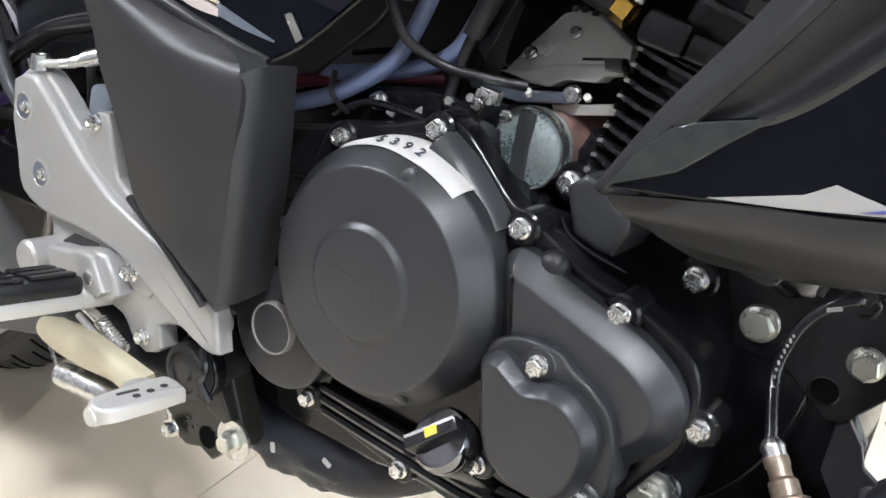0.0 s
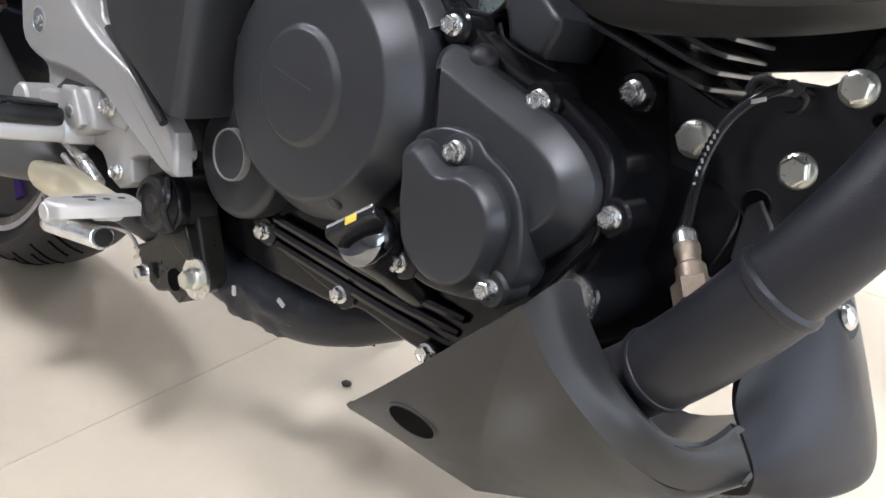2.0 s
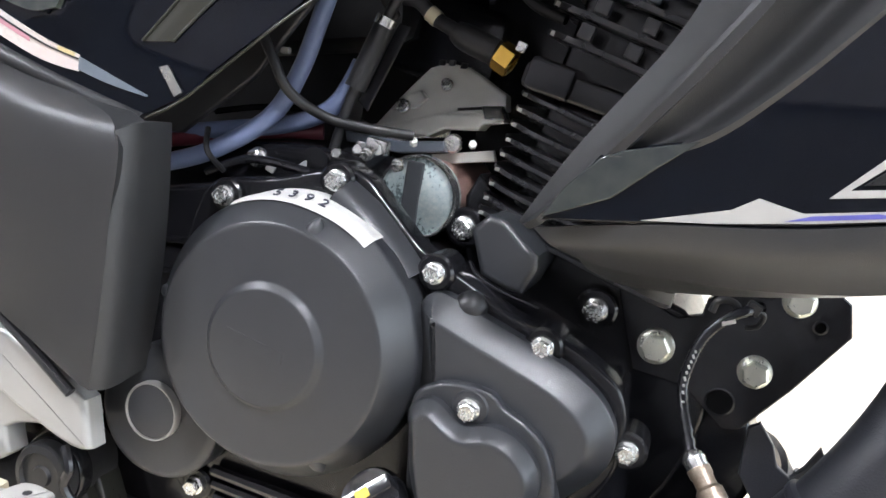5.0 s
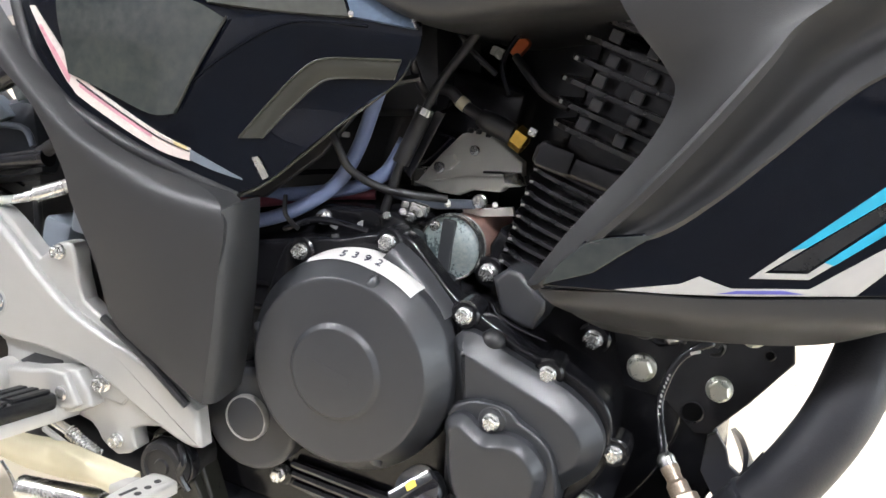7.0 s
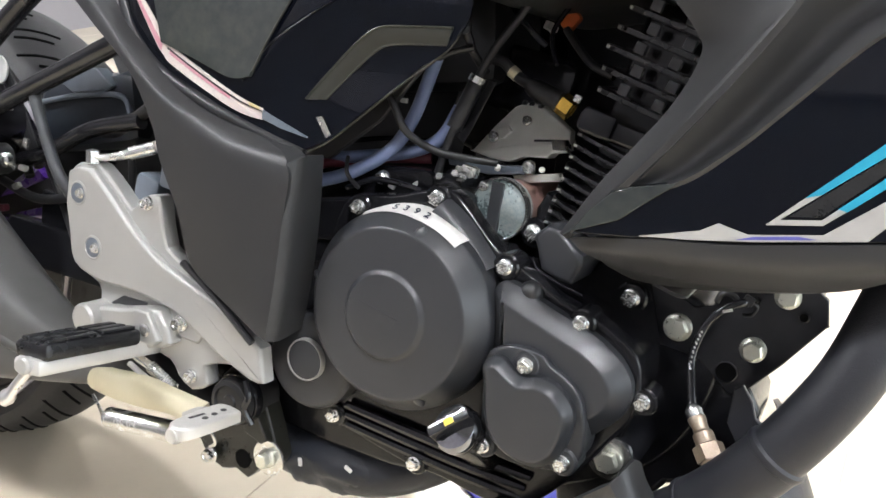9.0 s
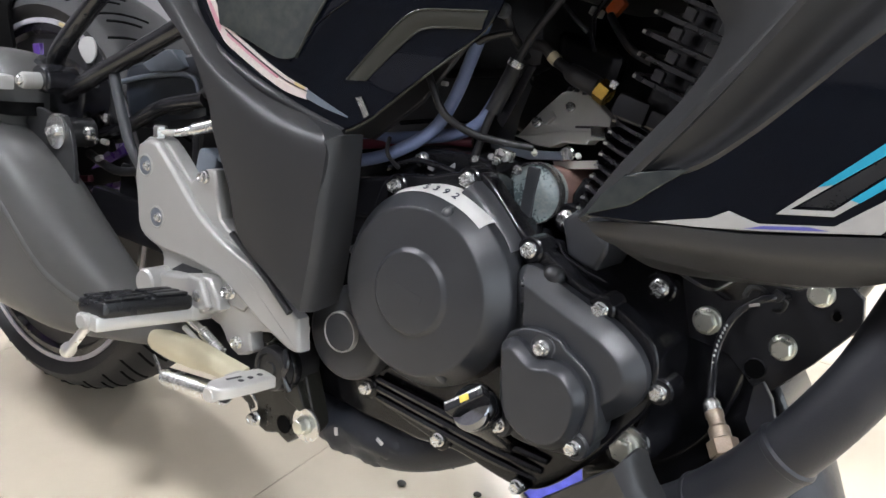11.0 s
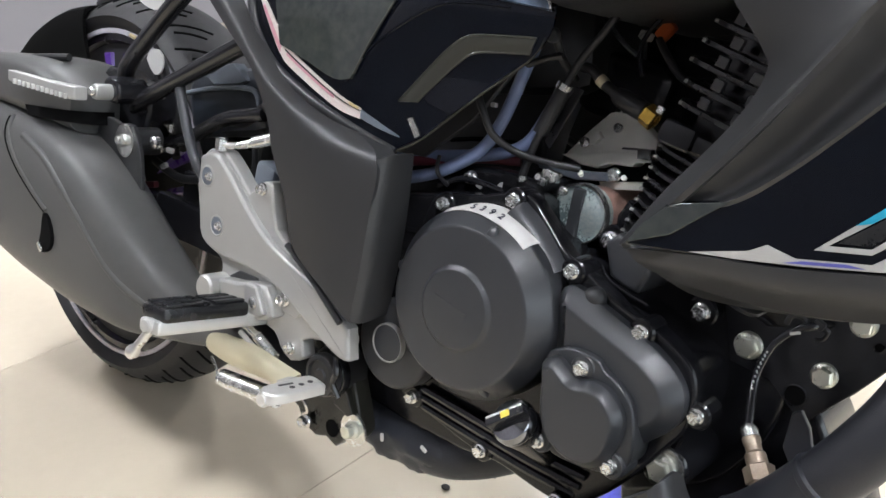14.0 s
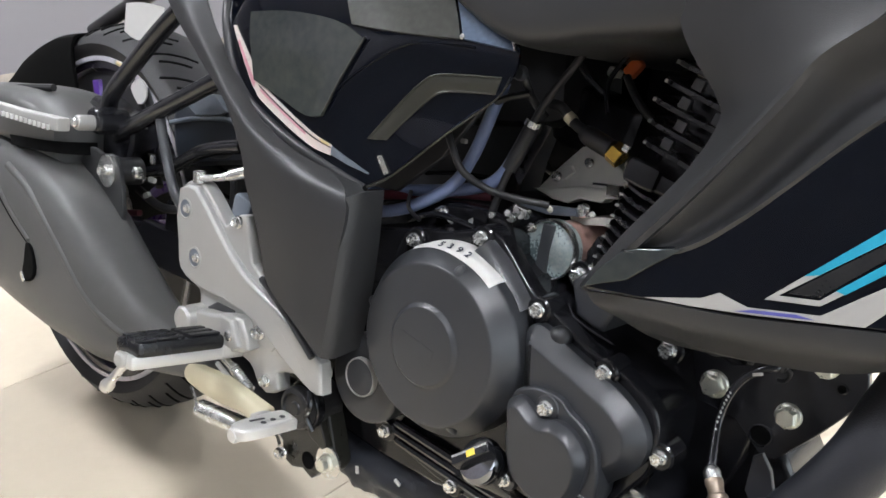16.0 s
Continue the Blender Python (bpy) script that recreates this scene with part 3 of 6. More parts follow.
    filt = part("filter_cover", chamfered(face, -0.13, -0.1612, 0.0062, 0.0078, smooth=5), ENGINE, bike, "satin black oil filter cover")
    for x, z, y in ((0.0655, 0.334, -0.1485), (0.101, 0.2712, -0.1505), (0.0402, 0.267, -0.151)):
        part("bolt_boss", lathe([(0.0105, -0.02), (0.0105, 0.0), (0.009, 0.002)], (x, y + 0.002, z), seg=24), ENGINE, filt)
        bolt(SMALL_BOLT, x, y, z, filt, turn=x * 700)
    # oil filler
    a0, ax = Vector((0.0315, -0.122, 0.2475)), Vector((-0.0095, -0.048, 0.0365)).normalized()
    neck = part("oil_filler_neck", lathe([(0.0145, -0.01), (0.0155, 0.03), (0.0175, 0.042), (0.0175, 0.0465)], a0, ax, 32), CASE, bike, "gloss black oil filler neck")
    part("filler_cap", lathe([(0.0176, 0.047), (0.0186, 0.049), (0.0184, 0.0535), (0.0165, 0.0568), (0.0095, 0.0585), (0, 0.0588)], a0, ax, 40), CAP, neck, "glossy black domed filler cap")
    grip = block((0, 0, 0), (0.034, 0.0085, 0.012), bevel=0.0018)
    turn = Matrix.Translation(a0 + ax * 0.0615) @ Vector((0, 0, 1)).rotation_difference(ax).to_matrix().to_4x4() @ pose(0, 0, 0, 0, 0, 36)
    bmesh.ops.transform(grip, matrix=turn, verts=grip.verts[:])
    part("cap_grip", grip, FRAME, neck)
    # highlight along the grip's top edge, made as a polished strip
    rim = block((0, 0.0025, 0.0058), (0.031, 0.0022, 0.0008), bevel=0.0003)
    bmesh.ops.transform(rim, matrix=turn, verts=rim.verts[:])
    part("worn_edge", rim, POLISHED, neck, "bright strip standing for the highlight on the grip's edge")
    mark = block((0, 0, 0), (0.0075, 0.0055, 0.0012), bevel=0.0004)
    bmesh.ops.transform(mark, matrix=turn @ pose(0.001, 0, 0.0058), verts=mark.verts[:])
    part("paint_mark", mark, YELLOW, neck, "dab of yellow paint")
    # lower front lug with its large bolt
    lug = part("engine_lug", lathe([(0.019, -0.08), (0.019, 0.0), (0.017, 0.003)], (0.1232, -0.1045, 0.2653), seg=36), CASE, bike, "black engine mounting lug")
    part("washer", lathe([(0.0165, 0), (0.0165, 0.0018), (0.0155, 0.002)], (0.1232, -0.1075, 0.2653), seg=32), ZINC, lug)
    bolt(LARGE_BOLT, 0.1232, -0.1095, 0.2653, lug, turn=12)
    # front of the crankcase
    front = [(0.02, 0.43), (0.06, 0.42), (0.115, 0.392), (0.16, 0.38), (0.178, 0.35), (0.178, 0.305), (0.155, 0.255), (0.12, 0.225), (0.05, 0.21)]
    nose = part("crankcase_nose", prism(front, 0.06, -0.0445, 0.004, smooth=3), CASE, bike, "gloss black front of the crankcase")
    for bx, bz in ((0.026, 0.412), (0.111, 0.375)):
        part("bolt_boss", lathe([(0.013, -0.03), (0.0125, 0.0), (0.011, 0.0015)], (bx, -0.0565, bz), seg=24), CASE, nose)
    bolt(MID_BOLT, 0.026, -0.058, 0.412, nose, turn=15)
    bolt(MID_BOLT, 0.111, -0.058, 0.375, nose, turn=40)
    part("cast_pad", prism([(0.042, 0.418), (0.052, 0.427), (0.062, 0.425), (0.074, 0.4135), (0.081, 0.408), (0.0815, 0.4), (0.0745, 0.3855), (0.0655, 0.3865), (0.05, 0.393)], -0.05, -0.1, 0.004), ENGINE, nose, "satin black cast pad")
    part("pad_edge", tube([(0.044, -0.101, 0.4), (0.05, -0.102, 0.392), (0.066, -0.102, 0.3855), (0.085, -0.1, 0.38)], 0.0012, seg=8), CASE, nose)
    # rear of the gearbox, behind the footrest bracket
    part("gearbox_rear", prism([(-0.3, 0.21), (-0.3, 0.36), (-0.16, 0.36), (-0.15, 0.215)], 0.08, -0.085, 0.006), CASE, bike, "gloss black rear of the gearbox")
    # top of the gearbox
    top = part("gearbox_top", prism([(-0.2, 0.39), (-0.195, 0.435), (-0.13, 0.45), (-0.05, 0.452), (-0.03, 0.44), (-0.04, 0.4)], 0.08, -0.085, 0.006, smooth=2), CASE, bike, "gloss black top of the gearbox")
    bolt(SMALL_BOLT, -0.1, -0.09, 0.442, top)
    part("oval_mark", lathe([(0.009, 0), (0.009, 0.0012), (0.0065, 0.0012)], (-0.064, -0.0855, 0.443), seg=20), CASE, top)
    for x, y, z in ((-0.03, -0.085, 0.452), (-0.012, -0.08, 0.447)):
        bolt(SMALL_BOLT, x, y, z, top, tip=(25, 0)).scale = (0.65, 0.65, 0.65)
    # cast webs left and right of the case near the gearbox
    part("case_rib", block((-0.165, -0.108, 0.385), (0.06, 0.006, 0.004), (0, -4, 0), 0.001), CASE, case)
    part("case_rib", block((-0.165, -0.108, 0.365), (0.06, 0.006, 0.004), (0, -4, 0), 0.001), CASE, case)


engine()


def cylinder():
    """The finned barrel and head, tipped forward."""
    tip = 15.0
    m = pose(0.033, 0, 0.428, 0, tip, 0)   # the barrel's rear lower edge; its own z runs up the barrel
    def put(name, bm, mat, parent, label="", level=None):
        if level is not None:   # the fins lie a little steeper than the joint of barrel and head
            bmesh.ops.transform(bm, matrix=pose(0.126, 0, level) @ pose(0, 0, 0, 0, 4.0, 0) @ pose(-0.126, 0, -level), verts=bm.verts[:])
        bmesh.ops.transform(bm, matrix=m, verts=bm.verts[:])
        return part(name, bm, mat, parent, label)
    def cooling_fin(x0, x1, y0, y1, z, thick, round_by):
        """A level plate with rounded corners on its near side."""
        ring = [(x0, y1), (x1, y1)]
        for r, cx, a0 in ((0.012, x1 - 0.012, 0), (round_by, x0 + round_by, -90)):
            ring += [(cx + r * math.cos(radians(a0 - 15 * q)), y0 + r + r * math.sin(radians(a0 - 15 * q))) for q in range(7)]
        bm = prism(ring, z + thick / 2, z - thick / 2, 0.0007, 1)
        for v in bm.verts:
            v.co = Vector((v.co.x, v.co.z, v.co.y))
        bmesh.ops.recalc_face_normals(bm, faces=bm.faces[:])
        return bm
    barrel = put("cylinder_barrel", block((0.06, 0, 0.035), (0.09, 0.1, 0.09), bevel=0.012), CASE, bike, "gloss black finned cylinder barrel")
    for k in range(9):
        z = -0.012 + 0.0092 * k
        far = (0.0, 0.0, 0.02, 0.03, 0.035, 0.05, 0.069, 0.069, 0.069)[k]
        fin = put("fin", cooling_fin(-0.002, 0.126, -0.069, far, z, 0.0028, 0.026), FINS, barrel, level=z)
        # silver strips stand in for floor light on fin edges and glints at corners
        put("machined_edge", block((0.1262, (far - 0.061) / 2, z), (0.0012, far + 0.052, 0.0022), bevel=0.0005), ALLOY, fin)
        put("bright_tip", block((0.0052, -0.0612, z), (0.0009, 0.006, 0.0022), (0, 0, -45), 0.0003), ALLOY, fin, level=z)
    head = put("cylinder_head", block((0.06, 0, 0.125), (0.092, 0.104, 0.11), bevel=0.012), CASE, bike, "gloss black cylinder head with thick fins")
    put("head_flange", block((0.063, 0, 0.0815), (0.128, 0.132, 0.016), bevel=0.004), CASE, head)
    put("sensor_block", block((0.016, -0.056, 0.083), (0.028, 0.03, 0.02), bevel=0.004), CASE, head)
    for k in range(6):
        z = 0.0985 + 0.0155 * k
        put("head_fin", cooling_fin(-0.003 + 0.003 * abs(k - 2), 0.119 + 0.004 * (k % 2), -0.075, 0.075, z, 0.0036, 0.02), FINS, head, level=z)
        for j in range(3):
            put("fin_peg", block((0.026 + 0.028 * j + 0.004 * (k % 2), -0.071, z + 0.0075), (0.0085, 0.006, 0.0085), bevel=0.001), PEGS, head, level=z)
        # glint at the head fin's rear corner, as a silver sliver
        put("bright_tip", block((0.004 + 0.003 * abs(k - 2), -0.0688, z), (0.0009, 0.007, 0.0028), (0, 0, -45), 0.0003), ALLOY, head, level=z)
    put("stud", tube([(0.095, -0.08, 0.075), (0.1, -0.08, 0.14)], 0.003, seg=8, n=1), FRAME, head)


cylinder()


def fuel_side():
    """What shows in the gap above the engine: starter, sensors, cables, hoses."""
    motor = part("starter_motor", lathe([(0.021, 0.0), (0.0225, 0.004), (0.0225, 0.09), (0.02, 0.094)], (-0.006, 0.045, 0.427), seg=40), RUST, bike, "reddish-brown starter motor body")
    part("end_cap", lathe([(0.0245, 0.0), (0.0255, 0.003), (0.0255, 0.009), (0.024, 0.0115), (0.016, 0.0145), (0.0, 0.0165)], (-0.006, -0.046, 0.427), seg=48), PASSIVATED, motor, "zinc end cap with rainbow passivation")
    part("black_strip", block((-0.009, -0.0615, 0.427), (0.011, 0.005, 0.044), (0, 4, 0), 0.0015), DUCT, motor)
    part("cap_rim", lathe([(0.0262, 0.0), (0.0262, 0.006), (0.0252, 0.0075), (0.024, 0.0068), (0.024, 0.0)], (-0.006, -0.0545, 0.427), seg=48, ring=True), ZINC, motor)
    # throttle body plate
    def leant(bm):
        for v in bm.verts:
            v.co.y += -0.3065 - 0.3288 * v.co.x + 0.6075 * v.co.z
        return bm
    plate = part("throttle_plate", leant(prism([(-0.0627, 0.4674), (-0.0472, 0.4906), (-0.0316, 0.5097), (-0.0198, 0.5135), (-0.0033, 0.5118), (0.0097, 0.5059), (0.0249, 0.498), (0.0326, 0.4941), (0.0355, 0.484), (-0.012, 0.477), (-0.046, 0.469)], 0.012, 0.0, 0.002)), PLATE, bike, "pale cast throttle body plate")
    part("plate_ledge", leant(prism([(-0.0634, 0.4673), (-0.046, 0.4705), (-0.012, 0.4785), (0.0335, 0.4835), (0.0376, 0.4771), (0.0238, 0.4745), (0.0209, 0.4706), (-0.0043, 0.4689), (-0.0156, 0.463), (-0.0364, 0.4628), (-0.0442, 0.4644)], 0.012, -0.006, 0.0025)), PLATE, plate)
    part("plate_lug", leant(prism([(0.0195, 0.4862), (0.0335, 0.4872), (0.0385, 0.4785), (0.024, 0.478)], 0.004, -0.0095, 0.002)), POLISHED, plate, "bright machined lug")
    part("plate_boss", leant(prism([(-0.051, 0.478), (-0.041, 0.4905), (-0.032, 0.493), (-0.025, 0.488), (-0.031, 0.481)], 0.004, -0.005, 0.002)), PLATE, plate)
    part("plate_slot", leant(prism([(0.0, 0.4838), (0.018, 0.4858), (0.0188, 0.484), (0.0, 0.482)], 0.002, -0.0012, 0.0004)), DARK, plate)
    for k, (x, z) in enumerate(((-0.022, 0.5135), (-0.014, 0.5135), (-0.004, 0.512))):
        part("plate_tooth", leant(block((x, -0.002, z), (0.005, 0.004, 0.004), bevel=0.001)), DARK, plate)
    bolt(SMALL_BOLT, -0.013, -0.001, 0.4979, plate, tip=(-25, 0)).scale = (0.7, 0.7, 0.7)
    bolt(SMALL_BOLT, -0.0411, -0.006, 0.4811, plate, tip=(-25, 0)).scale = (0.8, 0.8, 0.8)
    part("throttle_body", block((-0.03, 0.05, 0.53), (0.09, 0.05, 0.06), (0, 12, 0), 0.012), CASE, bike, "black throttle body")
    spring = part("return_spring", coil((-0.127, 0.165, 0.455), (-0.0655, 0.165, 0.465), 0.0058, 0.0013, 20), ZINC, bike, "bright steel return spring")
    part("spring_sleeve", tube([(-0.127, 0.165, 0.455), (-0.0655, 0.165, 0.465)], 0.0054, seg=12, n=1), PLATE, spring)
    part("hook", tube([(-0.0655, 0.165, 0.4675), (-0.047, 0.165, 0.4725), (-0.033, 0.165, 0.4725), (-0.0295, 0.165, 0.4675), (-0.036, 0.165, 0.465)], 0.0018, seg=8), ZINC, spring)
    part("hook", tube([(-0.127, 0.165, 0.455), (-0.138, 0.165, 0.45), (-0.136, 0.165, 0.445), (-0.127, 0.165, 0.4465)], 0.0018, seg=8), ZINC, spring)
    lever = part("link_bolt", lathe([(0.0062, 0), (0.0062, 0.003), (0.005, 0.004), (0.0022, 0.0042), (0.0018, 0.001)], (0.005, -0.03, 0.461), seg=18), ZINC, bike, "bright cable link bolt")
    part("link_plate", prism([(-0.012, 0.452), (0.03, 0.459), (0.032, 0.452), (-0.008, 0.446)], -0.02, -0.024, 0.001), PLATE, lever)
    part("link_arm", prism([(-0.07, 0.462), (-0.03, 0.459), (0.0, 0.462), (0.002, 0.455), (-0.03, 0.451), (-0.068, 0.455)], -0.03, -0.036, 0.0015), GREYBOX, lever)
    # small bright hexagons added for the tiny highlights among the wiring
    for k, (x, y, z) in enumerate(((-0.03, -0.07, 0.457), (-0.041, -0.075, 0.452), (-0.013, -0.055, 0.459), (-0.05, -0.085, 0.45), (0.022, -0.045, 0.4615))):
        part("terminal", hexagon(0.0026 + 0.0006 * (k % 2), 0, 0.0045, (x, y, z), (0.3, -1, 0.3 * (k % 3)), bmesh.new(), 0.4 * k), ZINC if k % 2 else PLATE, lever)
    # temperature sensor with its gold hexagon
    sens = part("sensor_boot", tube([(0.007, -0.054, 0.5285), (0.014, -0.054, 0.525), (0.033, -0.0525, 0.5175)], [0.0062, 0.0082, 0.0082], seg=20, n=3), RUBBER, bike, "black rubber sensor boot with a gold hexagon")
    bm = hexagon(0.0094, 0, 0.011, (0.0345, -0.0525, 0.517), (0.86, 0.05, -0.5), bmesh.new())
    part("gold_nut", bm, GOLD, sens, "gold hexagon nut")
    part("gold_tab", block((0.05, -0.06, 0.521), (0.006, 0.004, 0.006), (0, 20, 0), 0.001), POLISHED, sens)
    part("sensor_lead", tube([(0.007, -0.054, 0.5285), (-0.009, -0.05, 0.536), (-0.019, -0.05, 0.5445), (-0.029, -0.05, 0.5465)], 0.0045, seg=12), DARK, sens)
    part("yellow_sleeve", tube([(-0.012, -0.05, 0.5385), (-0.006, -0.05, 0.5345)], 0.0052, seg=12, n=1), CREAM, sens)
    # throttle cable with its black adjuster
    cab = part("throttle_cable", tube([(0.014, -0.066, 0.606), (-0.002, -0.066, 0.58), (-0.02, -0.069, 0.553), (-0.031, -0.071, 0.53), (-0.04, -0.074, 0.503), (-0.048, -0.076, 0.482), (-0.054, -0.078, 0.458), (-0.06, -0.08, 0.43)], 0.0034, seg=12), RUBBER, bike, "black control cable with adjuster sleeve")
    part("adjuster", tube([(-0.031, -0.071, 0.5285), (-0.046, -0.0755, 0.489)], 0.0066, seg=16, n=2), RUBBER, cab)
    part("ferrule", tube([(-0.0305, -0.071, 0.5315), (-0.0325, -0.0715, 0.5265)], 0.0072, seg=16, n=1), ZINC, cab)
    part("stay_plate", prism([(-0.05, 0.482), (-0.026, 0.53), (-0.019, 0.528), (-0.043, 0.476)], -0.06, -0.062, 0.0006), FRAME, cab)
    # hoses
    part("coolant_hose", tube([(-0.062, -0.075, 0.56), (-0.07, -0.08, 0.527), (-0.078, -0.086, 0.495), (-0.093, -0.09, 0.468), (-0.12, -0.1, 0.447), (-0.15, -0.108, 0.4345), (-0.2, -0.11, 0.424)], 0.0056, seg=16), HOSE, bike, "blue-grey breather hose")
    part("breather_hose", tube([(-0.05, -0.06, 0.505), (-0.064, -0.064, 0.478), (-0.09, -0.07, 0.464), (-0.13, -0.085, 0.456), (-0.2, -0.095, 0.444)], 0.0056, seg=16), HOSE, bike, "blue-grey breather hose")
    part("red_hose", tube([(-0.075, -0.055, 0.46), (-0.11, -0.07, 0.457), (-0.15, -0.09, 0.449), (-0.2, -0.1, 0.44)], 0.005, seg=12), MAROON, bike, "dull red fuel hose")
    part("black_lead", tube([(-0.094, -0.104, 0.515), (-0.085, -0.106, 0.502), (-0.076, -0.1, 0.483), (-0.058, -0.085, 0.47), (-0.035, -0.075, 0.466), (-0.012, -0.06, 0.464)], 0.0032, seg=12), RUBBER, bike, "black rubber-covered lead")
    part("cable_tie", tube([(-0.127, -0.105, 0.457), (-0.122, -0.112, 0.444), (-0.118, -0.1, 0.432)], 0.0018, seg=8), RUBBER, bike)
    part("earth_lead", tube([(-0.07, -0.08, 0.54), (-0.052, -0.08, 0.548), (-0.035, -0.075, 0.553)], 0.003, seg=8), RUBBER, bike)
    clip = part("wire_clip", block((-0.028, -0.075, 0.456), (0.014, 0.008, 0.009), (0, 10, 0), 0.0015), ZINC, bike, "small bright wiring terminal")
    part("screw", lathe([(0.0035, 0), (0.0035, 0.003), (0.002, 0.0035)], (-0.028, -0.08, 0.456), seg=12), ZINC, clip)
    pivot = part("tank_bolt", lathe([(0.0062, 0), (0.0062, 0.004), (0.0048, 0.006), (0, 0.0065)], (-0.0438, -0.078, 0.5685), seg=24), DUCT, bike, "black rubber-capped bolt")
    part("stay", tube([(-0.0438, -0.076, 0.5685), (-0.04, -0.065, 0.55), (-0.034, -0.05, 0.535)], 0.0035, seg=12), DARK, pivot)
    part("orange_connector", block((0.019, -0.008, 0.583), (0.012, 0.01, 0.017), (0, 38, 0), 0.003), ORANGE, bike, "orange wiring connector")
    part("white_connector", block((0.001, -0.006, 0.578), (0.01, 0.01, 0.007), (0, 20, 0), 0.001), PAPER, bike, "white wiring plug")
    part("white_connector", block((-0.006, -0.006, 0.59), (0.006, 0.01, 0.007), (0, 40, 0), 0.001), PAPER, bike)
    part("spark_lead", tube([(0.02, -0.02, 0.575), (0.034, -0.03, 0.562), (0.05, -0.035, 0.548), (0.07, -0.04, 0.54)], 0.0033, seg=12), RUBBER, bike, "black spark plug lead")
    part("thin_wire", tube([(0.024, -0.01, 0.592), (0.04, -0.01, 0.6), (0.06, -0.01, 0.605)], 0.0014, seg=8), CREAM, bike)
    # silver specks that stand in for scattered glints in the gap
    for k, (x, y, z) in enumerate(((-0.086, -0.09, 0.507), (-0.094, -0.085, 0.436), (-0.07, -0.085, 0.44), (-0.026, -0.08, 0.454), (-0.051, -0.05, 0.4535), (0.006, -0.02, 0.576))):
        part("small_clip", block((x, y, z), (0.006, 0.004, 0.004 + 0.0015 * (k % 3)), (0, 25 * k, 10 * k), 0.001), ALLOY, bike)
    for k, (p, q, r) in enumerate((((-0.16, -0.05, 0.466), (-0.12, -0.05, 0.4725), (-0.075, -0.045, 0.474)), ((-0.13, -0.1, 0.43), (-0.1, -0.098, 0.441), (-0.06, -0.095, 0.437)), ((0.03, -0.03, 0.6), (0.018, -0.045, 0.57), (0.03, -0.06, 0.545)), ((-0.03, -0.04, 0.6), (-0.005, -0.045, 0.575), (0.012, -0.04, 0.56)))):
        part("loom_wire", tube([p, q, r], 0.0021 + 0.0006 * (k % 2), seg=10), FRAME, bike)
    # dark far side that closes the gap
    part("frame_gusset", prism([(-0.3, 0.38), (0.1, 0.38), (0.13, 0.68), (-0.3, 0.68)], 0.186, 0.178, 0.002), FRAME, bike, "black far-side inner panel")
    part("inner_cover", prism([(-0.26, 0.45), (-0.15, 0.452), (-0.1, 0.49), (-0.06, 0.54), (-0.03, 0.6), (-0.2, 0.62)], -0.096, -0.1, 0.002), DARK, bike, "dark plastic inner cover")
    part("air_box", block((-0.14, 0.06, 0.57), (0.18, 0.12, 0.11), (0, -6, 0), 0.02), DARK, bike, "dark plastic air box")
    part("frame_gusset", prism([(-0.02, 0.42), (0.2, 0.44), (0.23, 0.64), (-0.02, 0.64)], 0.108, 0.1, 0.002), FRAME, bike, "black far-side frame plate")
    part("air_duct", prism([(-0.31, 0.38), (-0.13, 0.38), (-0.115, 0.48), (-0.08, 0.6), (-0.31, 0.6)], 0.09, 0.05, 0.006), DARK, bike, "dark plastic air duct")
    part("front_engine_shield", prism([(0.1, 0.4), (0.1, 0.52), (0.25, 0.52), (0.235, 0.46), (0.2, 0.435), (0.165, 0.41)], 0.07, 0.06, 0.004), FRAME, bike, "black plate behind the cylinder")
    part("exhaust_port_shield", prism([(0.12, 0.39), (0.12, 0.5), (0.25, 0.5), (0.245, 0.412), (0.19, 0.4025), (0.15, 0.396)], 0.012, 0.004, 0.003), FRAME, bike, "black plate under the exhaust port")
    # spine of the frame over the engine
    part("frame_spine", tube([(-0.32, 0.0, 0.63), (-0.05, 0.0, 0.65), (0.3, 0.0, 0.66)], 0.03, seg=16), FRAME, bike, "black main frame tube")


fuel_side()


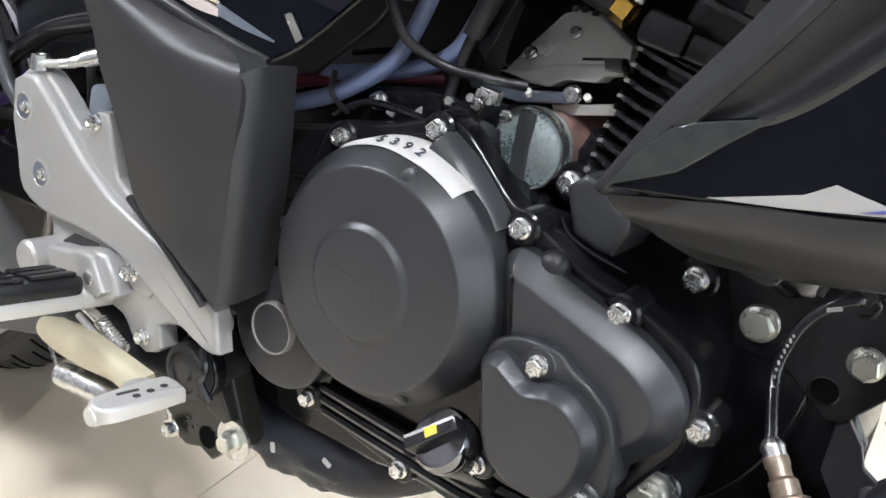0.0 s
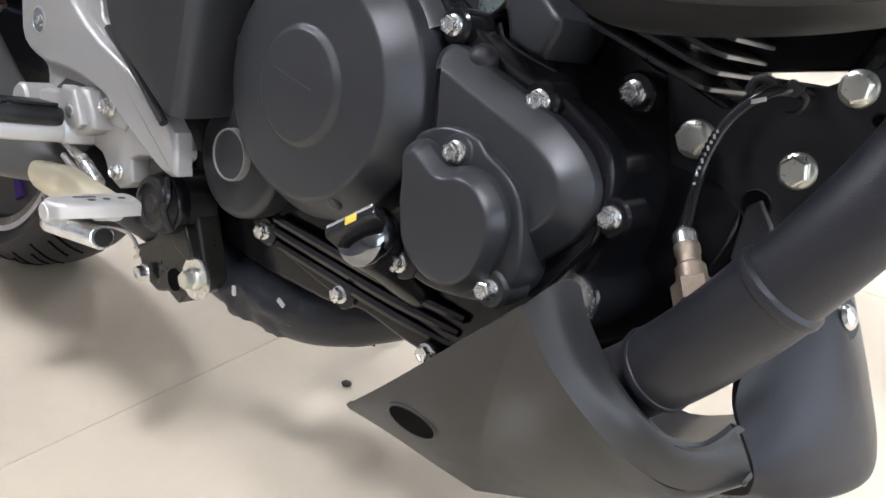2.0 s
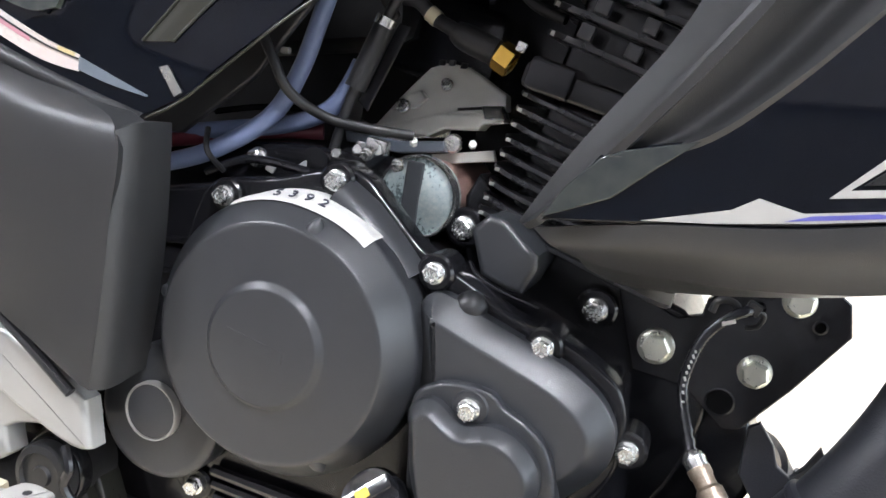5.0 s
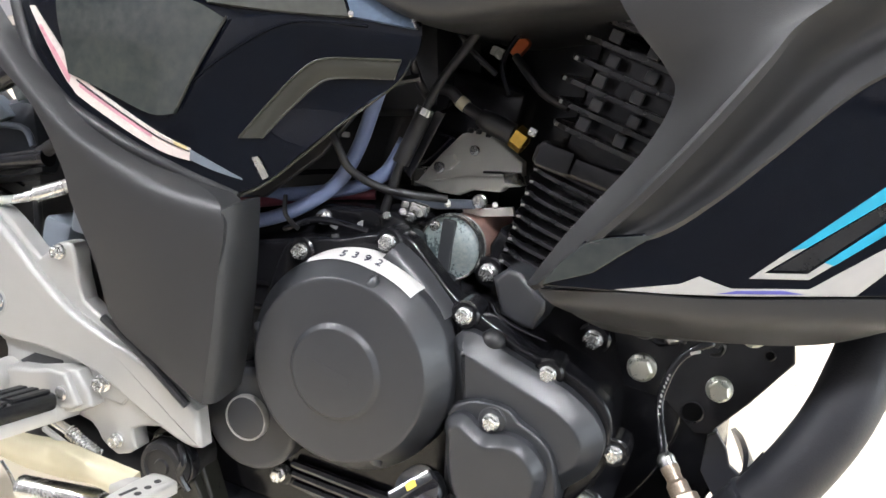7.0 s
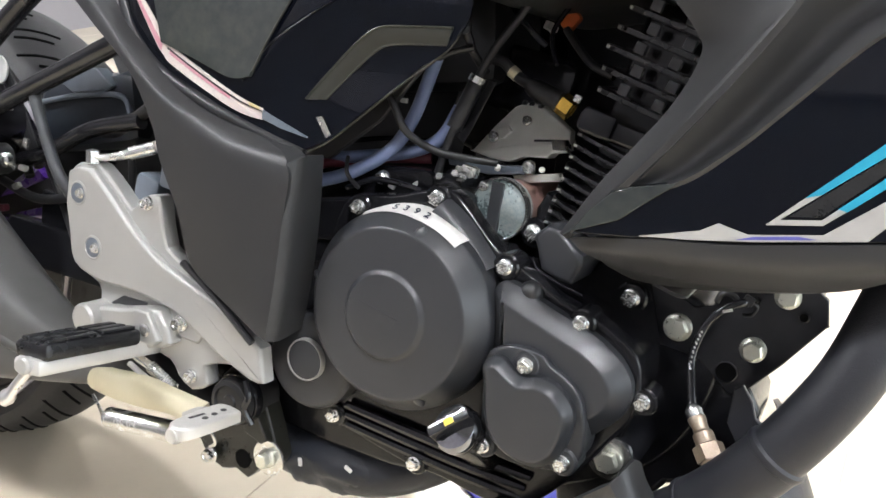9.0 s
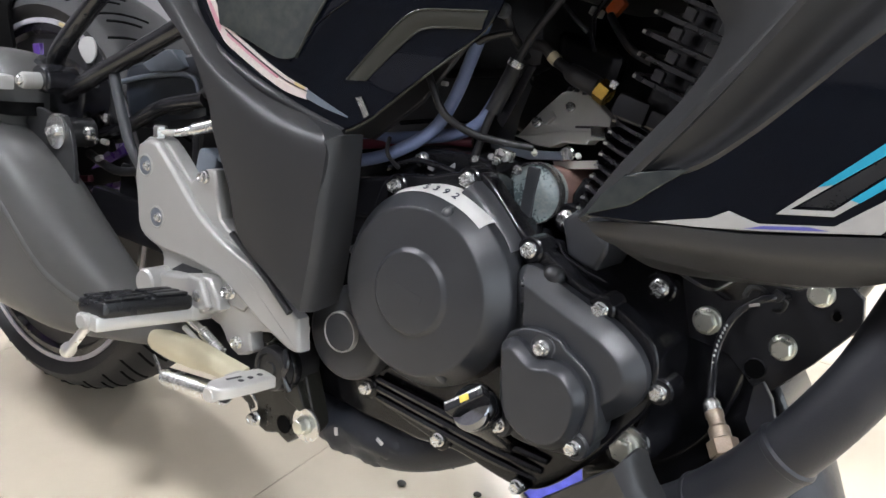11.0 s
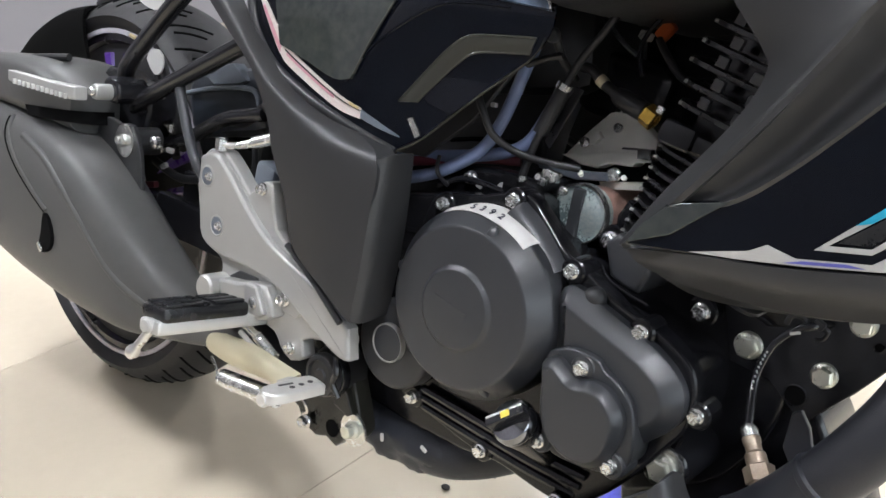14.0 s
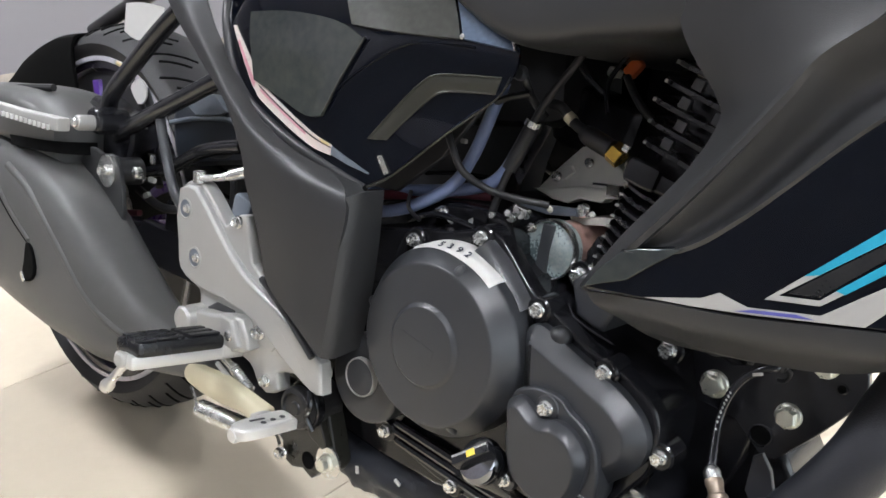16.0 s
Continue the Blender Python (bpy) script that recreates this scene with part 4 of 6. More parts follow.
def front_frame():
    plate = [(0.12, 0.392), (0.136, 0.385), (0.157, 0.3755), (0.17, 0.379), (0.172, 0.389), (0.18, 0.395), (0.205, 0.395), (0.23, 0.41), (0.246, 0.398), (0.249, 0.38), (0.224, 0.345), (0.2, 0.316), (0.19, 0.314), (0.166, 0.335), (0.135, 0.34)]
    p = part("engine_mount_plate", prism(plate, -0.038, -0.046, 0.0015), FRAME, bike, "gloss black steel engine mounting plate")
    for hx, hz, hr in ((0.1865, 0.3305, 0.0075), (0.232, 0.383, 0.003)):
        part("hole_edge", lathe([(hr + 0.0012, -0.001), (hr + 0.0012, 0.0005), (hr, 0.0009), (hr - 0.0004, 0.0002)], (hx, -0.046, hz), seg=28), FRAME, p)
        part("plate_hole", lathe([(hr, -0.001), (hr, 0.0003), (0, 0.0003)], (hx, -0.046, hz), seg=28), HOLE, p, "dark hole through the plate")
    bolt(LARGE_BOLT, 0.147, -0.046, 0.357, p, turn=8)
    bolt(LARGE_BOLT, 0.2025, -0.046, 0.352, p, turn=25).scale = (0.88, 1, 0.88)
    bolt(LARGE_BOLT, 0.2195, -0.046, 0.396, p, turn=40).scale = (0.85, 1, 0.85)
    part("engine_mount_plate", prism([(x, min(z, 0.36)) for x, z in plate], 0.046, 0.038, 0.0), FRAME, bike, "gloss black steel engine mounting plate")
    part("front_cradle", prism([(0.072, 0.24), (0.066, 0.18), (0.1, 0.186), (0.138, 0.203), (0.155, 0.225), (0.18, 0.232), (0.205, 0.262), (0.214, 0.29), (0.205, 0.318), (0.15, 0.335)], 0.04, -0.04, 0.006, smooth=2), CASE, bike, "black lower frame cradle")
    part("down_tube", tube([(0.215, 0.0, 0.38), (0.26, 0.0, 0.5), (0.31, 0.0, 0.66)], 0.021, seg=20), FRAME, bike, "black frame down tube")
    # oxygen sensor on the header pipe
    a, d = Vector((0.1985, -0.1245, 0.288)), Vector((-0.0215, 0.0195, 0.0265)).normalized()
    body = part("oxygen_sensor", lathe([(0.0085, 0.0), (0.0085, 0.006), (0.0072, 0.0075), (0.0072, 0.024), (0.0055, 0.026), (0.0055, 0.031), (0.0062, 0.032), (0.0062, 0.036), (0.005, 0.038)], a, d, 24), BRASS, bike, "heat-tinted oxygen sensor with a black lead")
    part("sensor_hex", hexagon(0.0105, 0.005, 0.0165, a, d, bmesh.new(), 0.3), BRASS, body)
    part("sensor_crimp", lathe([(0.0056, 0.034), (0.0062, 0.036), (0.0056, 0.038), (0.0062, 0.041), (0.0056, 0.043), (0.004, 0.045)], a, d, 20), ZINC, body)
    end = a + d * 0.044
    lead = spline([end, (0.1655, -0.079, 0.342), (0.168, -0.075, 0.362), (0.174, -0.072, 0.376), (0.184, -0.07, 0.386), (0.193, -0.066, 0.39), (0.2, -0.05, 0.39)], 12)
    part("sensor_lead", tube(lead, [0.0027 + 0.0007 * (k % 2) for k in range(len(lead))], seg=12, straight=True), FRAME, body, "black braided sensor lead", angle=80)
    part("lead_loop", tube([(0.1742, -0.064, 0.3862), (0.1765, -0.064, 0.3922), (0.1815, -0.064, 0.394), (0.1865, -0.064, 0.392), (0.188, -0.064, 0.3883)], 0.0022, seg=10), RUBBER, body, "black clip round the lead")
    part("lead_clamp", block((0.1955, -0.064, 0.3915), (0.008, 0.006, 0.007), (0, 25, 0), 0.0015), RUBBER, body)
    part("lead_tail", tube([(0.1955, -0.064, 0.391), (0.2015, -0.062, 0.388), (0.199, -0.06, 0.381), (0.193, -0.058, 0.379)], 0.0014, seg=8), RUBBER, body)
    part("lead_band", block((0.1835, -0.0735, 0.3835), (0.0075, 0.0012, 0.0022), (0, -22, 0), 0.0004), PAPER, body, "white band on the lead")
    # glints of the braid, made as white flecks
    for k in range(9):
        p = lead[10 + 2 * k]
        part("lead_mark", block((p.x + 0.0004, p.y - 0.0031, p.z + 0.0008), (0.0012, 0.0008, 0.0016 + 0.0008 * (k % 2)), (0, -20, 0), 0.0002), PAPER, body)


front_frame()


def exhaust():
    line = [(0.295, -0.05, 0.475), (0.287, -0.1, 0.44), (0.277, -0.126, 0.405), (0.264, -0.137, 0.368), (0.24, -0.142, 0.325), (0.215, -0.138, 0.289), (0.192, -0.132, 0.262), (0.165, -0.122, 0.236), (0.125, -0.1, 0.205), (0.105, -0.09, 0.196)]
    pipe = part("exhaust_header", tube(line, [0.0185, 0.0188, 0.019, 0.019, 0.019, 0.019, 0.019, 0.019, 0.0185, 0.018], seg=32, n=8), PIPE, bike, "matte black exhaust header pipe")
    path = spline(line, 8)
    for k, w in ((34, 0.0212), (49, 0.0212)):
        c, d = path[k], (path[k + 1] - path[k - 1]).normalized()
        part("weld_bead", lathe([(0.0185, -0.004), (w * 0.985, -0.002), (w, 0.0), (w * 0.985, 0.002), (0.0185, 0.004)], c, d, 36), PIPE, pipe)
    sleeve = path[34:50]
    part("pipe_sleeve", tube(sleeve, 0.0203, seg=32, straight=True), PIPE, pipe)
    part("heat_tab", prism([(0.1985, 0.312), (0.1995, 0.337), (0.205, 0.341), (0.2125, 0.331), (0.216, 0.32), (0.2225, 0.3155), (0.2285, 0.3225), (0.2345, 0.334), (0.2405, 0.323), (0.2335, 0.304), (0.212, 0.291)], -0.098, -0.102, 0.001), PIPE, pipe, "flat grey heat shield tab")
    mid = part("exhaust_mid_pipe", tube([(-0.04, 0.06, 0.205), (-0.036, 0.01, 0.199), (-0.046, -0.044, 0.19), (-0.083, -0.08, 0.1785), (-0.13, -0.088, 0.174), (-0.18, -0.09, 0.178), (-0.24, -0.1, 0.196), (-0.33, -0.14, 0.232)], 0.0245, seg=32), SHIELD, bike, "blue-black exhaust pipe under the engine")
    # ragged heat wrap lying over it
    wrap = [[(-0.158, -0.096, 0.207), (-0.13, -0.1, 0.2085), (-0.1, -0.09, 0.208), (-0.075, -0.082, 0.208), (-0.055, -0.062, 0.209)], [(-0.16, -0.116, 0.196), (-0.132, -0.1155, 0.197), (-0.1, -0.1105, 0.197), (-0.072, -0.096, 0.198), (-0.046, -0.07, 0.2)],
            [(-0.158, -0.119, 0.182), (-0.132, -0.1165, 0.183), (-0.1, -0.1115, 0.182), (-0.07, -0.0965, 0.184), (-0.04, -0.07, 0.188)], [(-0.15, -0.11, 0.167), (-0.13, -0.108, 0.166), (-0.1, -0.1, 0.165), (-0.072, -0.085, 0.166), (-0.045, -0.06, 0.17)]]
    bm = sheet([[(x - 0.004, y - 0.001, z - 0.009 + 0.004 * (k == 0)) for x, y, z in row] for k, row in enumerate(wrap)], 0.002, 6)
    for v in bm.verts:
        v.co += Vector((0.0, 0.004, 0.003)) * noise.noise(v.co * 55) + Vector((0.0, 0.002, 0.001)) * noise.noise(v.co * 150)
    part("heat_shield", bm, SHIELD, mid, "crumpled blue-black heat shield")
    # white fill stands in for the bright floor glinting through these slots
    for x, y, z, a in ((-0.148, -0.118, 0.1805, 80), (-0.1, -0.1125, 0.1865, 25)):
        part("slot", block((x, y, z), (0.008, 0.002, 0.0038), (0, a, 0), 0.0008), PAPER, mid)


exhaust()


def belly_guard():
    # side face, from its rear tip to the seam with the front piece
    top = [(0.0115, -0.1485, 0.1655), (0.055, -0.165, 0.2025), (0.1, -0.177, 0.2435), (0.1436, -0.185, 0.2835), (0.1575, -0.1852, 0.267), (0.172, -0.181, 0.2515), (0.188, -0.166, 0.231), (0.202, -0.147, 0.2145), (0.216, -0.1325, 0.2085), (0.236, -0.113, 0.222)]
    low = [(0.0125, -0.147, 0.163), (0.037, -0.134, 0.153), (0.062, -0.12, 0.1405), (0.086, -0.105, 0.128), (0.105, -0.102, 0.134), (0.125, -0.1, 0.141), (0.16, -0.1, 0.155), (0.185, -0.1, 0.17), (0.207, -0.103, 0.185), (0.234, -0.109, 0.212)]
    high, foot = (spline(row[:4], 6) + spline(row[3:], 6)[1:] for row in (top, low))
    rows = [[tuple(a.lerp(b, k / 10) + Vector((0, -0.036 * k / 10 * (1 - k / 10) * min(1, q / 12), 0))) for q, (a, b) in enumerate(zip(high, foot))] for k in range(11)]
    guard = part("belly_guard", sheet(rows, 0.003, 1), MATTE, bike, "matte black plastic belly guard", angle=60)
    # broad rounded lip round the opening for the header pipe
    inner = [(0.1535, -0.1665, 0.296), (0.1585, -0.164, 0.2835), (0.1685, -0.1605, 0.268), (0.1815, -0.159, 0.255), (0.195, -0.1555, 0.2445), (0.2075, -0.147, 0.2365), (0.217, -0.133, 0.2345), (0.2225, -0.116, 0.241)]
    outer = [(0.1436, -0.185, 0.2837), (0.1575, -0.1854, 0.2672), (0.172, -0.1812, 0.2517), (0.188, -0.1662, 0.2312), (0.202, -0.1472, 0.2147), (0.216, -0.1327, 0.2087), (0.227, -0.1225, 0.213), (0.236, -0.1132, 0.2222)]
    rolled = [tuple(Vector(p) + Vector((0.003, 0.006, -0.003))) for p in inner]
    part("guard_lip", sheet([rolled, inner, [tuple(Vector(a).lerp(Vector(b), 0.5) + Vector((0.0012, -0.003, 0.0022))) for a, b in zip(inner, outer)], outer], 0.003, 6), MATTE, guard)
    tree = BVHTree.FromPolygons([v.co.copy() for v in guard.data.vertices], [tuple(f.vertices) for f in guard.data.polygons])
    spot, facing, _, _ = tree.ray_cast(Vector((0.0675, -0.3, 0.1815)), Vector((0, 1, 0)))
    facing = facing if facing.y < 0 else -facing
    along = (Vector((0.0282, 0.002, -0.0136)) - facing * facing.dot(Vector((0.0282, 0.002, -0.0136)))).normalized()
    oval = Matrix((along, facing.cross(along), facing)).transposed().to_4x4()
    for name, prof, mat in (("hole_rim", [(1.0, -0.001), (1.0, 0.0005), (0.93, 0.001), (0.88, 0.0002)], MATTE), ("guard_hole", [(0.9, -0.001), (0.9, 0.0006), (0.0, 0.0006)], HOLE)):
        bm = lathe(prof, (0, 0, 0), (0, 0, 1), 40)
        for v in bm.verts:
            v.co = Vector((v.co.x * 0.0162, v.co.y * 0.0138, v.co.z))
        bmesh.ops.transform(bm, matrix=Matrix.Translation(spot) @ oval, verts=bm.verts[:])
        part(name, bm, mat, guard, "recessed oval mounting hole" if mat is HOLE else "")
    # front piece, wrapped round the nose
    c0 = [(0.218, -0.1, 0.267), (0.2195, -0.1055, 0.246), (0.235, -0.1095, 0.2235), (0.2365, -0.106, 0.211), (0.233, -0.102, 0.203), (0.215, -0.085, 0.188)]
    c1 = [(0.222, -0.077, 0.276), (0.234, -0.083, 0.259), (0.249, -0.087, 0.234), (0.2545, -0.082, 0.208), (0.25, -0.077, 0.197), (0.225, -0.065, 0.183)]
    c2 = [(0.23, -0.035, 0.296), (0.245, -0.038, 0.272), (0.261, -0.039, 0.242), (0.2715, -0.036, 0.21), (0.266, -0.034, 0.198), (0.235, -0.03, 0.182)]
    c3 = [(0.227, 0.01, 0.296), (0.24, 0.01, 0.272), (0.2545, 0.01, 0.242), (0.267, 0.01, 0.21), (0.262, 0.01, 0.198), (0.235, 0.01, 0.182)]
    c4 = [(0.22, 0.06, 0.285), (0.23, 0.062, 0.265), (0.24, 0.064, 0.238), (0.248, 0.06, 0.21), (0.243, 0.058, 0.2), (0.225, 0.055, 0.184)]
    part("guard_nose", sheet([c0, c1, c2, c3, c4], 0.004, 5), NOSE, guard, "matte black nose of the belly guard")
    part("bolt_recess", lathe([(0.0115, 0.0), (0.0115, 0.0008), (0.006, 0.001)], (0.2395, -0.028, 0.2825), axis=(0.85, -0.25, 0.45), seg=24), DARK, guard)
    part("bolt", lathe([(0.0068, 0.0), (0.0068, 0.002), (0.005, 0.004), (0, 0.005)], (0.2398, -0.028, 0.2828), axis=(0.85, -0.25, 0.45), seg=24), POLISHED, guard, "bright domed screw")
    part("guard_floor", sheet([[(0.1, -0.09, 0.137), (0.135, -0.085, 0.144), (0.19, -0.092, 0.166), (0.236, -0.07, 0.186)], [(0.072, 0.0, 0.13), (0.135, 0.0, 0.135), (0.19, 0.0, 0.162), (0.238, 0.0, 0.184)], [(0.072, 0.12, 0.134), (0.135, 0.1, 0.138), (0.19, 0.09, 0.166), (0.236, 0.05, 0.186)]], 0.003, 4), CASE, guard)


belly_guard()


def shroud():
    """The tank shroud: matte arm, gloss panel with decals, matte lower edge."""
    arm = [[(0.098, -0.13, 0.635), (0.121, -0.143, 0.598), (0.148, -0.150, 0.568), (0.154, -0.153, 0.552), (0.14, -0.157, 0.519), (0.105, -0.158, 0.471), (0.0815, -0.157, 0.433)],
           [(0.16, -0.165, 0.645), (0.172, -0.169, 0.61), (0.177, -0.171, 0.575), (0.173, -0.172, 0.548), (0.155, -0.173, 0.513), (0.119, -0.170, 0.468), (0.085, -0.162, 0.433)],
           [(0.262, -0.185, 0.632), (0.2305, -0.1855, 0.608), (0.212, -0.186, 0.592), (0.2, -0.186, 0.573), (0.176, -0.186, 0.538), (0.145, -0.184, 0.497), (0.092, -0.169, 0.437)]]
    root = part("tank_shroud", sheet(arm, 0.004, 6), MATTE, bike, "matte black tank shroud with a gloss side panel", angle=60)
    band = [[(0.34, -0.18, 0.655), (0.262, -0.185, 0.632), (0.2305, -0.1855, 0.608), (0.212, -0.186, 0.592), (0.2, -0.186, 0.573), (0.176, -0.186, 0.538), (0.145, -0.184, 0.497), (0.115, -0.176, 0.462)],
            [(0.35, -0.162, 0.63), (0.27, -0.163, 0.605), (0.238, -0.163, 0.585), (0.222, -0.163, 0.57), (0.207, -0.164, 0.549), (0.18, -0.166, 0.513), (0.15, -0.171, 0.482), (0.118, -0.175, 0.464)],
            [(0.38, -0.178, 0.61), (0.29, -0.179, 0.59), (0.252, -0.179, 0.57), (0.232, -0.179, 0.5515), (0.21, -0.179, 0.527), (0.184, -0.179, 0.5), (0.156, -0.179, 0.478), (0.122, -0.177, 0.4695)]]
    core = [(0.12, 0.445), (0.14, 0.476), (0.17, 0.518), (0.182, 0.553), (0.175, 0.59), (0.15, 0.635), (0.17, 0.7), (0.34, 0.7), (0.395, 0.62), (0.395, 0.474), (0.31, 0.458), (0.25, 0.434), (0.2, 0.425), (0.14, 0.424)]
    part("shroud_core", prism(core, -0.12, -0.155, 0.006), DARK, root)
    part("shroud_hollow", sheet(band, 0.003, 6), MATTE, root, angle=60)
    cap = [[(0.34, -0.18, 0.655), (0.262, -0.185, 0.632), (0.16, -0.165, 0.645), (0.098, -0.13, 0.635)], [(0.34, -0.15, 0.74), (0.26, -0.15, 0.74), (0.17, -0.14, 0.73), (0.12, -0.12, 0.72)]]
    part("shroud_top", sheet(cap, 0.003, 4), MATTE, root)
    panel = [(0.0955, 0.4375), (0.118, 0.4685), (0.13, 0.4725), (0.156, 0.4785), (0.184, 0.5005), (0.21, 0.5275), (0.232, 0.552), (0.252, 0.57), (0.29, 0.59), (0.38, 0.61), (0.4, 0.6), (0.4, 0.478), (0.3, 0.4645), (0.258, 0.458), (0.195, 0.447), (0.141, 0.441)]
    gloss = part("gloss_panel", prism(panel, -0.17, -0.1775, 0.0022), GLOSS, root, "gloss black side panel with silver and teal decals")
    # the facet's lighter colour stands in for reflections in the gloss
    part("panel_facet", prism([(0.096, 0.439), (0.105, 0.4535), (0.1185, 0.4675), (0.128, 0.4715), (0.158, 0.478), (0.142, 0.465), (0.125, 0.4505)], -0.176, -0.1795, 0.0012), SMOKE_SHEEN, root, "gloss facet, coloured lighter for its reflections")
    lower = [[(0.09, -0.163, 0.432), (0.141, -0.178, 0.4415), (0.195, -0.1785, 0.447), (0.258, -0.1785, 0.458), (0.32, -0.178, 0.468), (0.4, -0.175, 0.48)],
             [(0.1, -0.165, 0.425), (0.14, -0.175, 0.43), (0.195, -0.176, 0.434), (0.256, -0.176, 0.443), (0.32, -0.176, 0.455), (0.4, -0.172, 0.47)],
             [(0.112, -0.158, 0.4195), (0.138, -0.162, 0.4175), (0.195, -0.162, 0.4185), (0.252, -0.16, 0.4275), (0.31, -0.158, 0.452), (0.4, -0.155, 0.468)]]
    part("shroud_lower_edge", sheet(lower, 0.004, 6), MATTE, root, "matte black lower edge of the shroud")
    inner = [lower[2], [(0.114, -0.14, 0.4125), (0.138, -0.14, 0.407), (0.195, -0.14, 0.412), (0.252, -0.14, 0.4245), (0.31, -0.138, 0.452), (0.4, -0.136, 0.468)], [(0.114, -0.12, 0.4115), (0.138, -0.12, 0.4055), (0.195, -0.12, 0.4105), (0.252, -0.12, 0.424), (0.31, -0.12, 0.453), (0.4, -0.12, 0.47)]]
    part("shroud_return", sheet(inner, 0.003, 4), MATTE, root)
    y = -0.1779
    def decal(name, outline, mat, lift=0.0, label=""):
        part(name, prism(outline, y + 0.001, y - 0.0003 - lift, 0.0001, 1), mat, root, label, smooth=False)
    decal("silver_decal", [(0.138, 0.443), (0.173, 0.452), (0.183, 0.458), (0.191, 0.456), (0.2, 0.454), (0.238, 0.46), (0.274, 0.4905), (0.33, 0.535), (0.345, 0.53), (0.2765, 0.48), (0.26, 0.46), (0.204, 0.4505), (0.167, 0.4455)], DECAL, label="silver-white vinyl stripe")
    # iridescent reflection on the stripe, painted as a fixed violet patch
    decal("violet_decal", [(0.193, 0.4499), (0.212, 0.453), (0.236, 0.457), (0.226, 0.4573), (0.203, 0.4534)], VIOLET, 0.0003, "violet sheen of the silver stripe, painted as a patch")
    decal("chevron_decal", [(0.208, 0.461), (0.267, 0.52), (0.31, 0.56), (0.312, 0.5525), (0.268, 0.512), (0.215, 0.465), (0.236, 0.468), (0.27, 0.502), (0.32, 0.549), (0.322, 0.543), (0.271, 0.496), (0.237, 0.465)], DECAL, 0.0001, "white chevron outline")
    decal("teal_decal", [(0.226, 0.479), (0.267, 0.52), (0.31, 0.56), (0.312, 0.5525), (0.268, 0.512), (0.2335, 0.4815)], TEAL, 0.0004, "teal vinyl stripe")
    decal("teal_decal", [(0.243, 0.4752), (0.27, 0.502), (0.32, 0.549), (0.322, 0.543), (0.271, 0.496), (0.2475, 0.4742)], TEAL, 0.0004, "teal vinyl stripe")
    decal("carbon_decal", [(0.2195, 0.4675), (0.2355, 0.4695), (0.269, 0.5035), (0.3, 0.532), (0.295, 0.535), (0.268, 0.511)], CARBON, 0.0002, "carbon-pattern vinyl")


shroud()
mirrored([o for o in bike.children if o.name == "tank_shroud"][0])


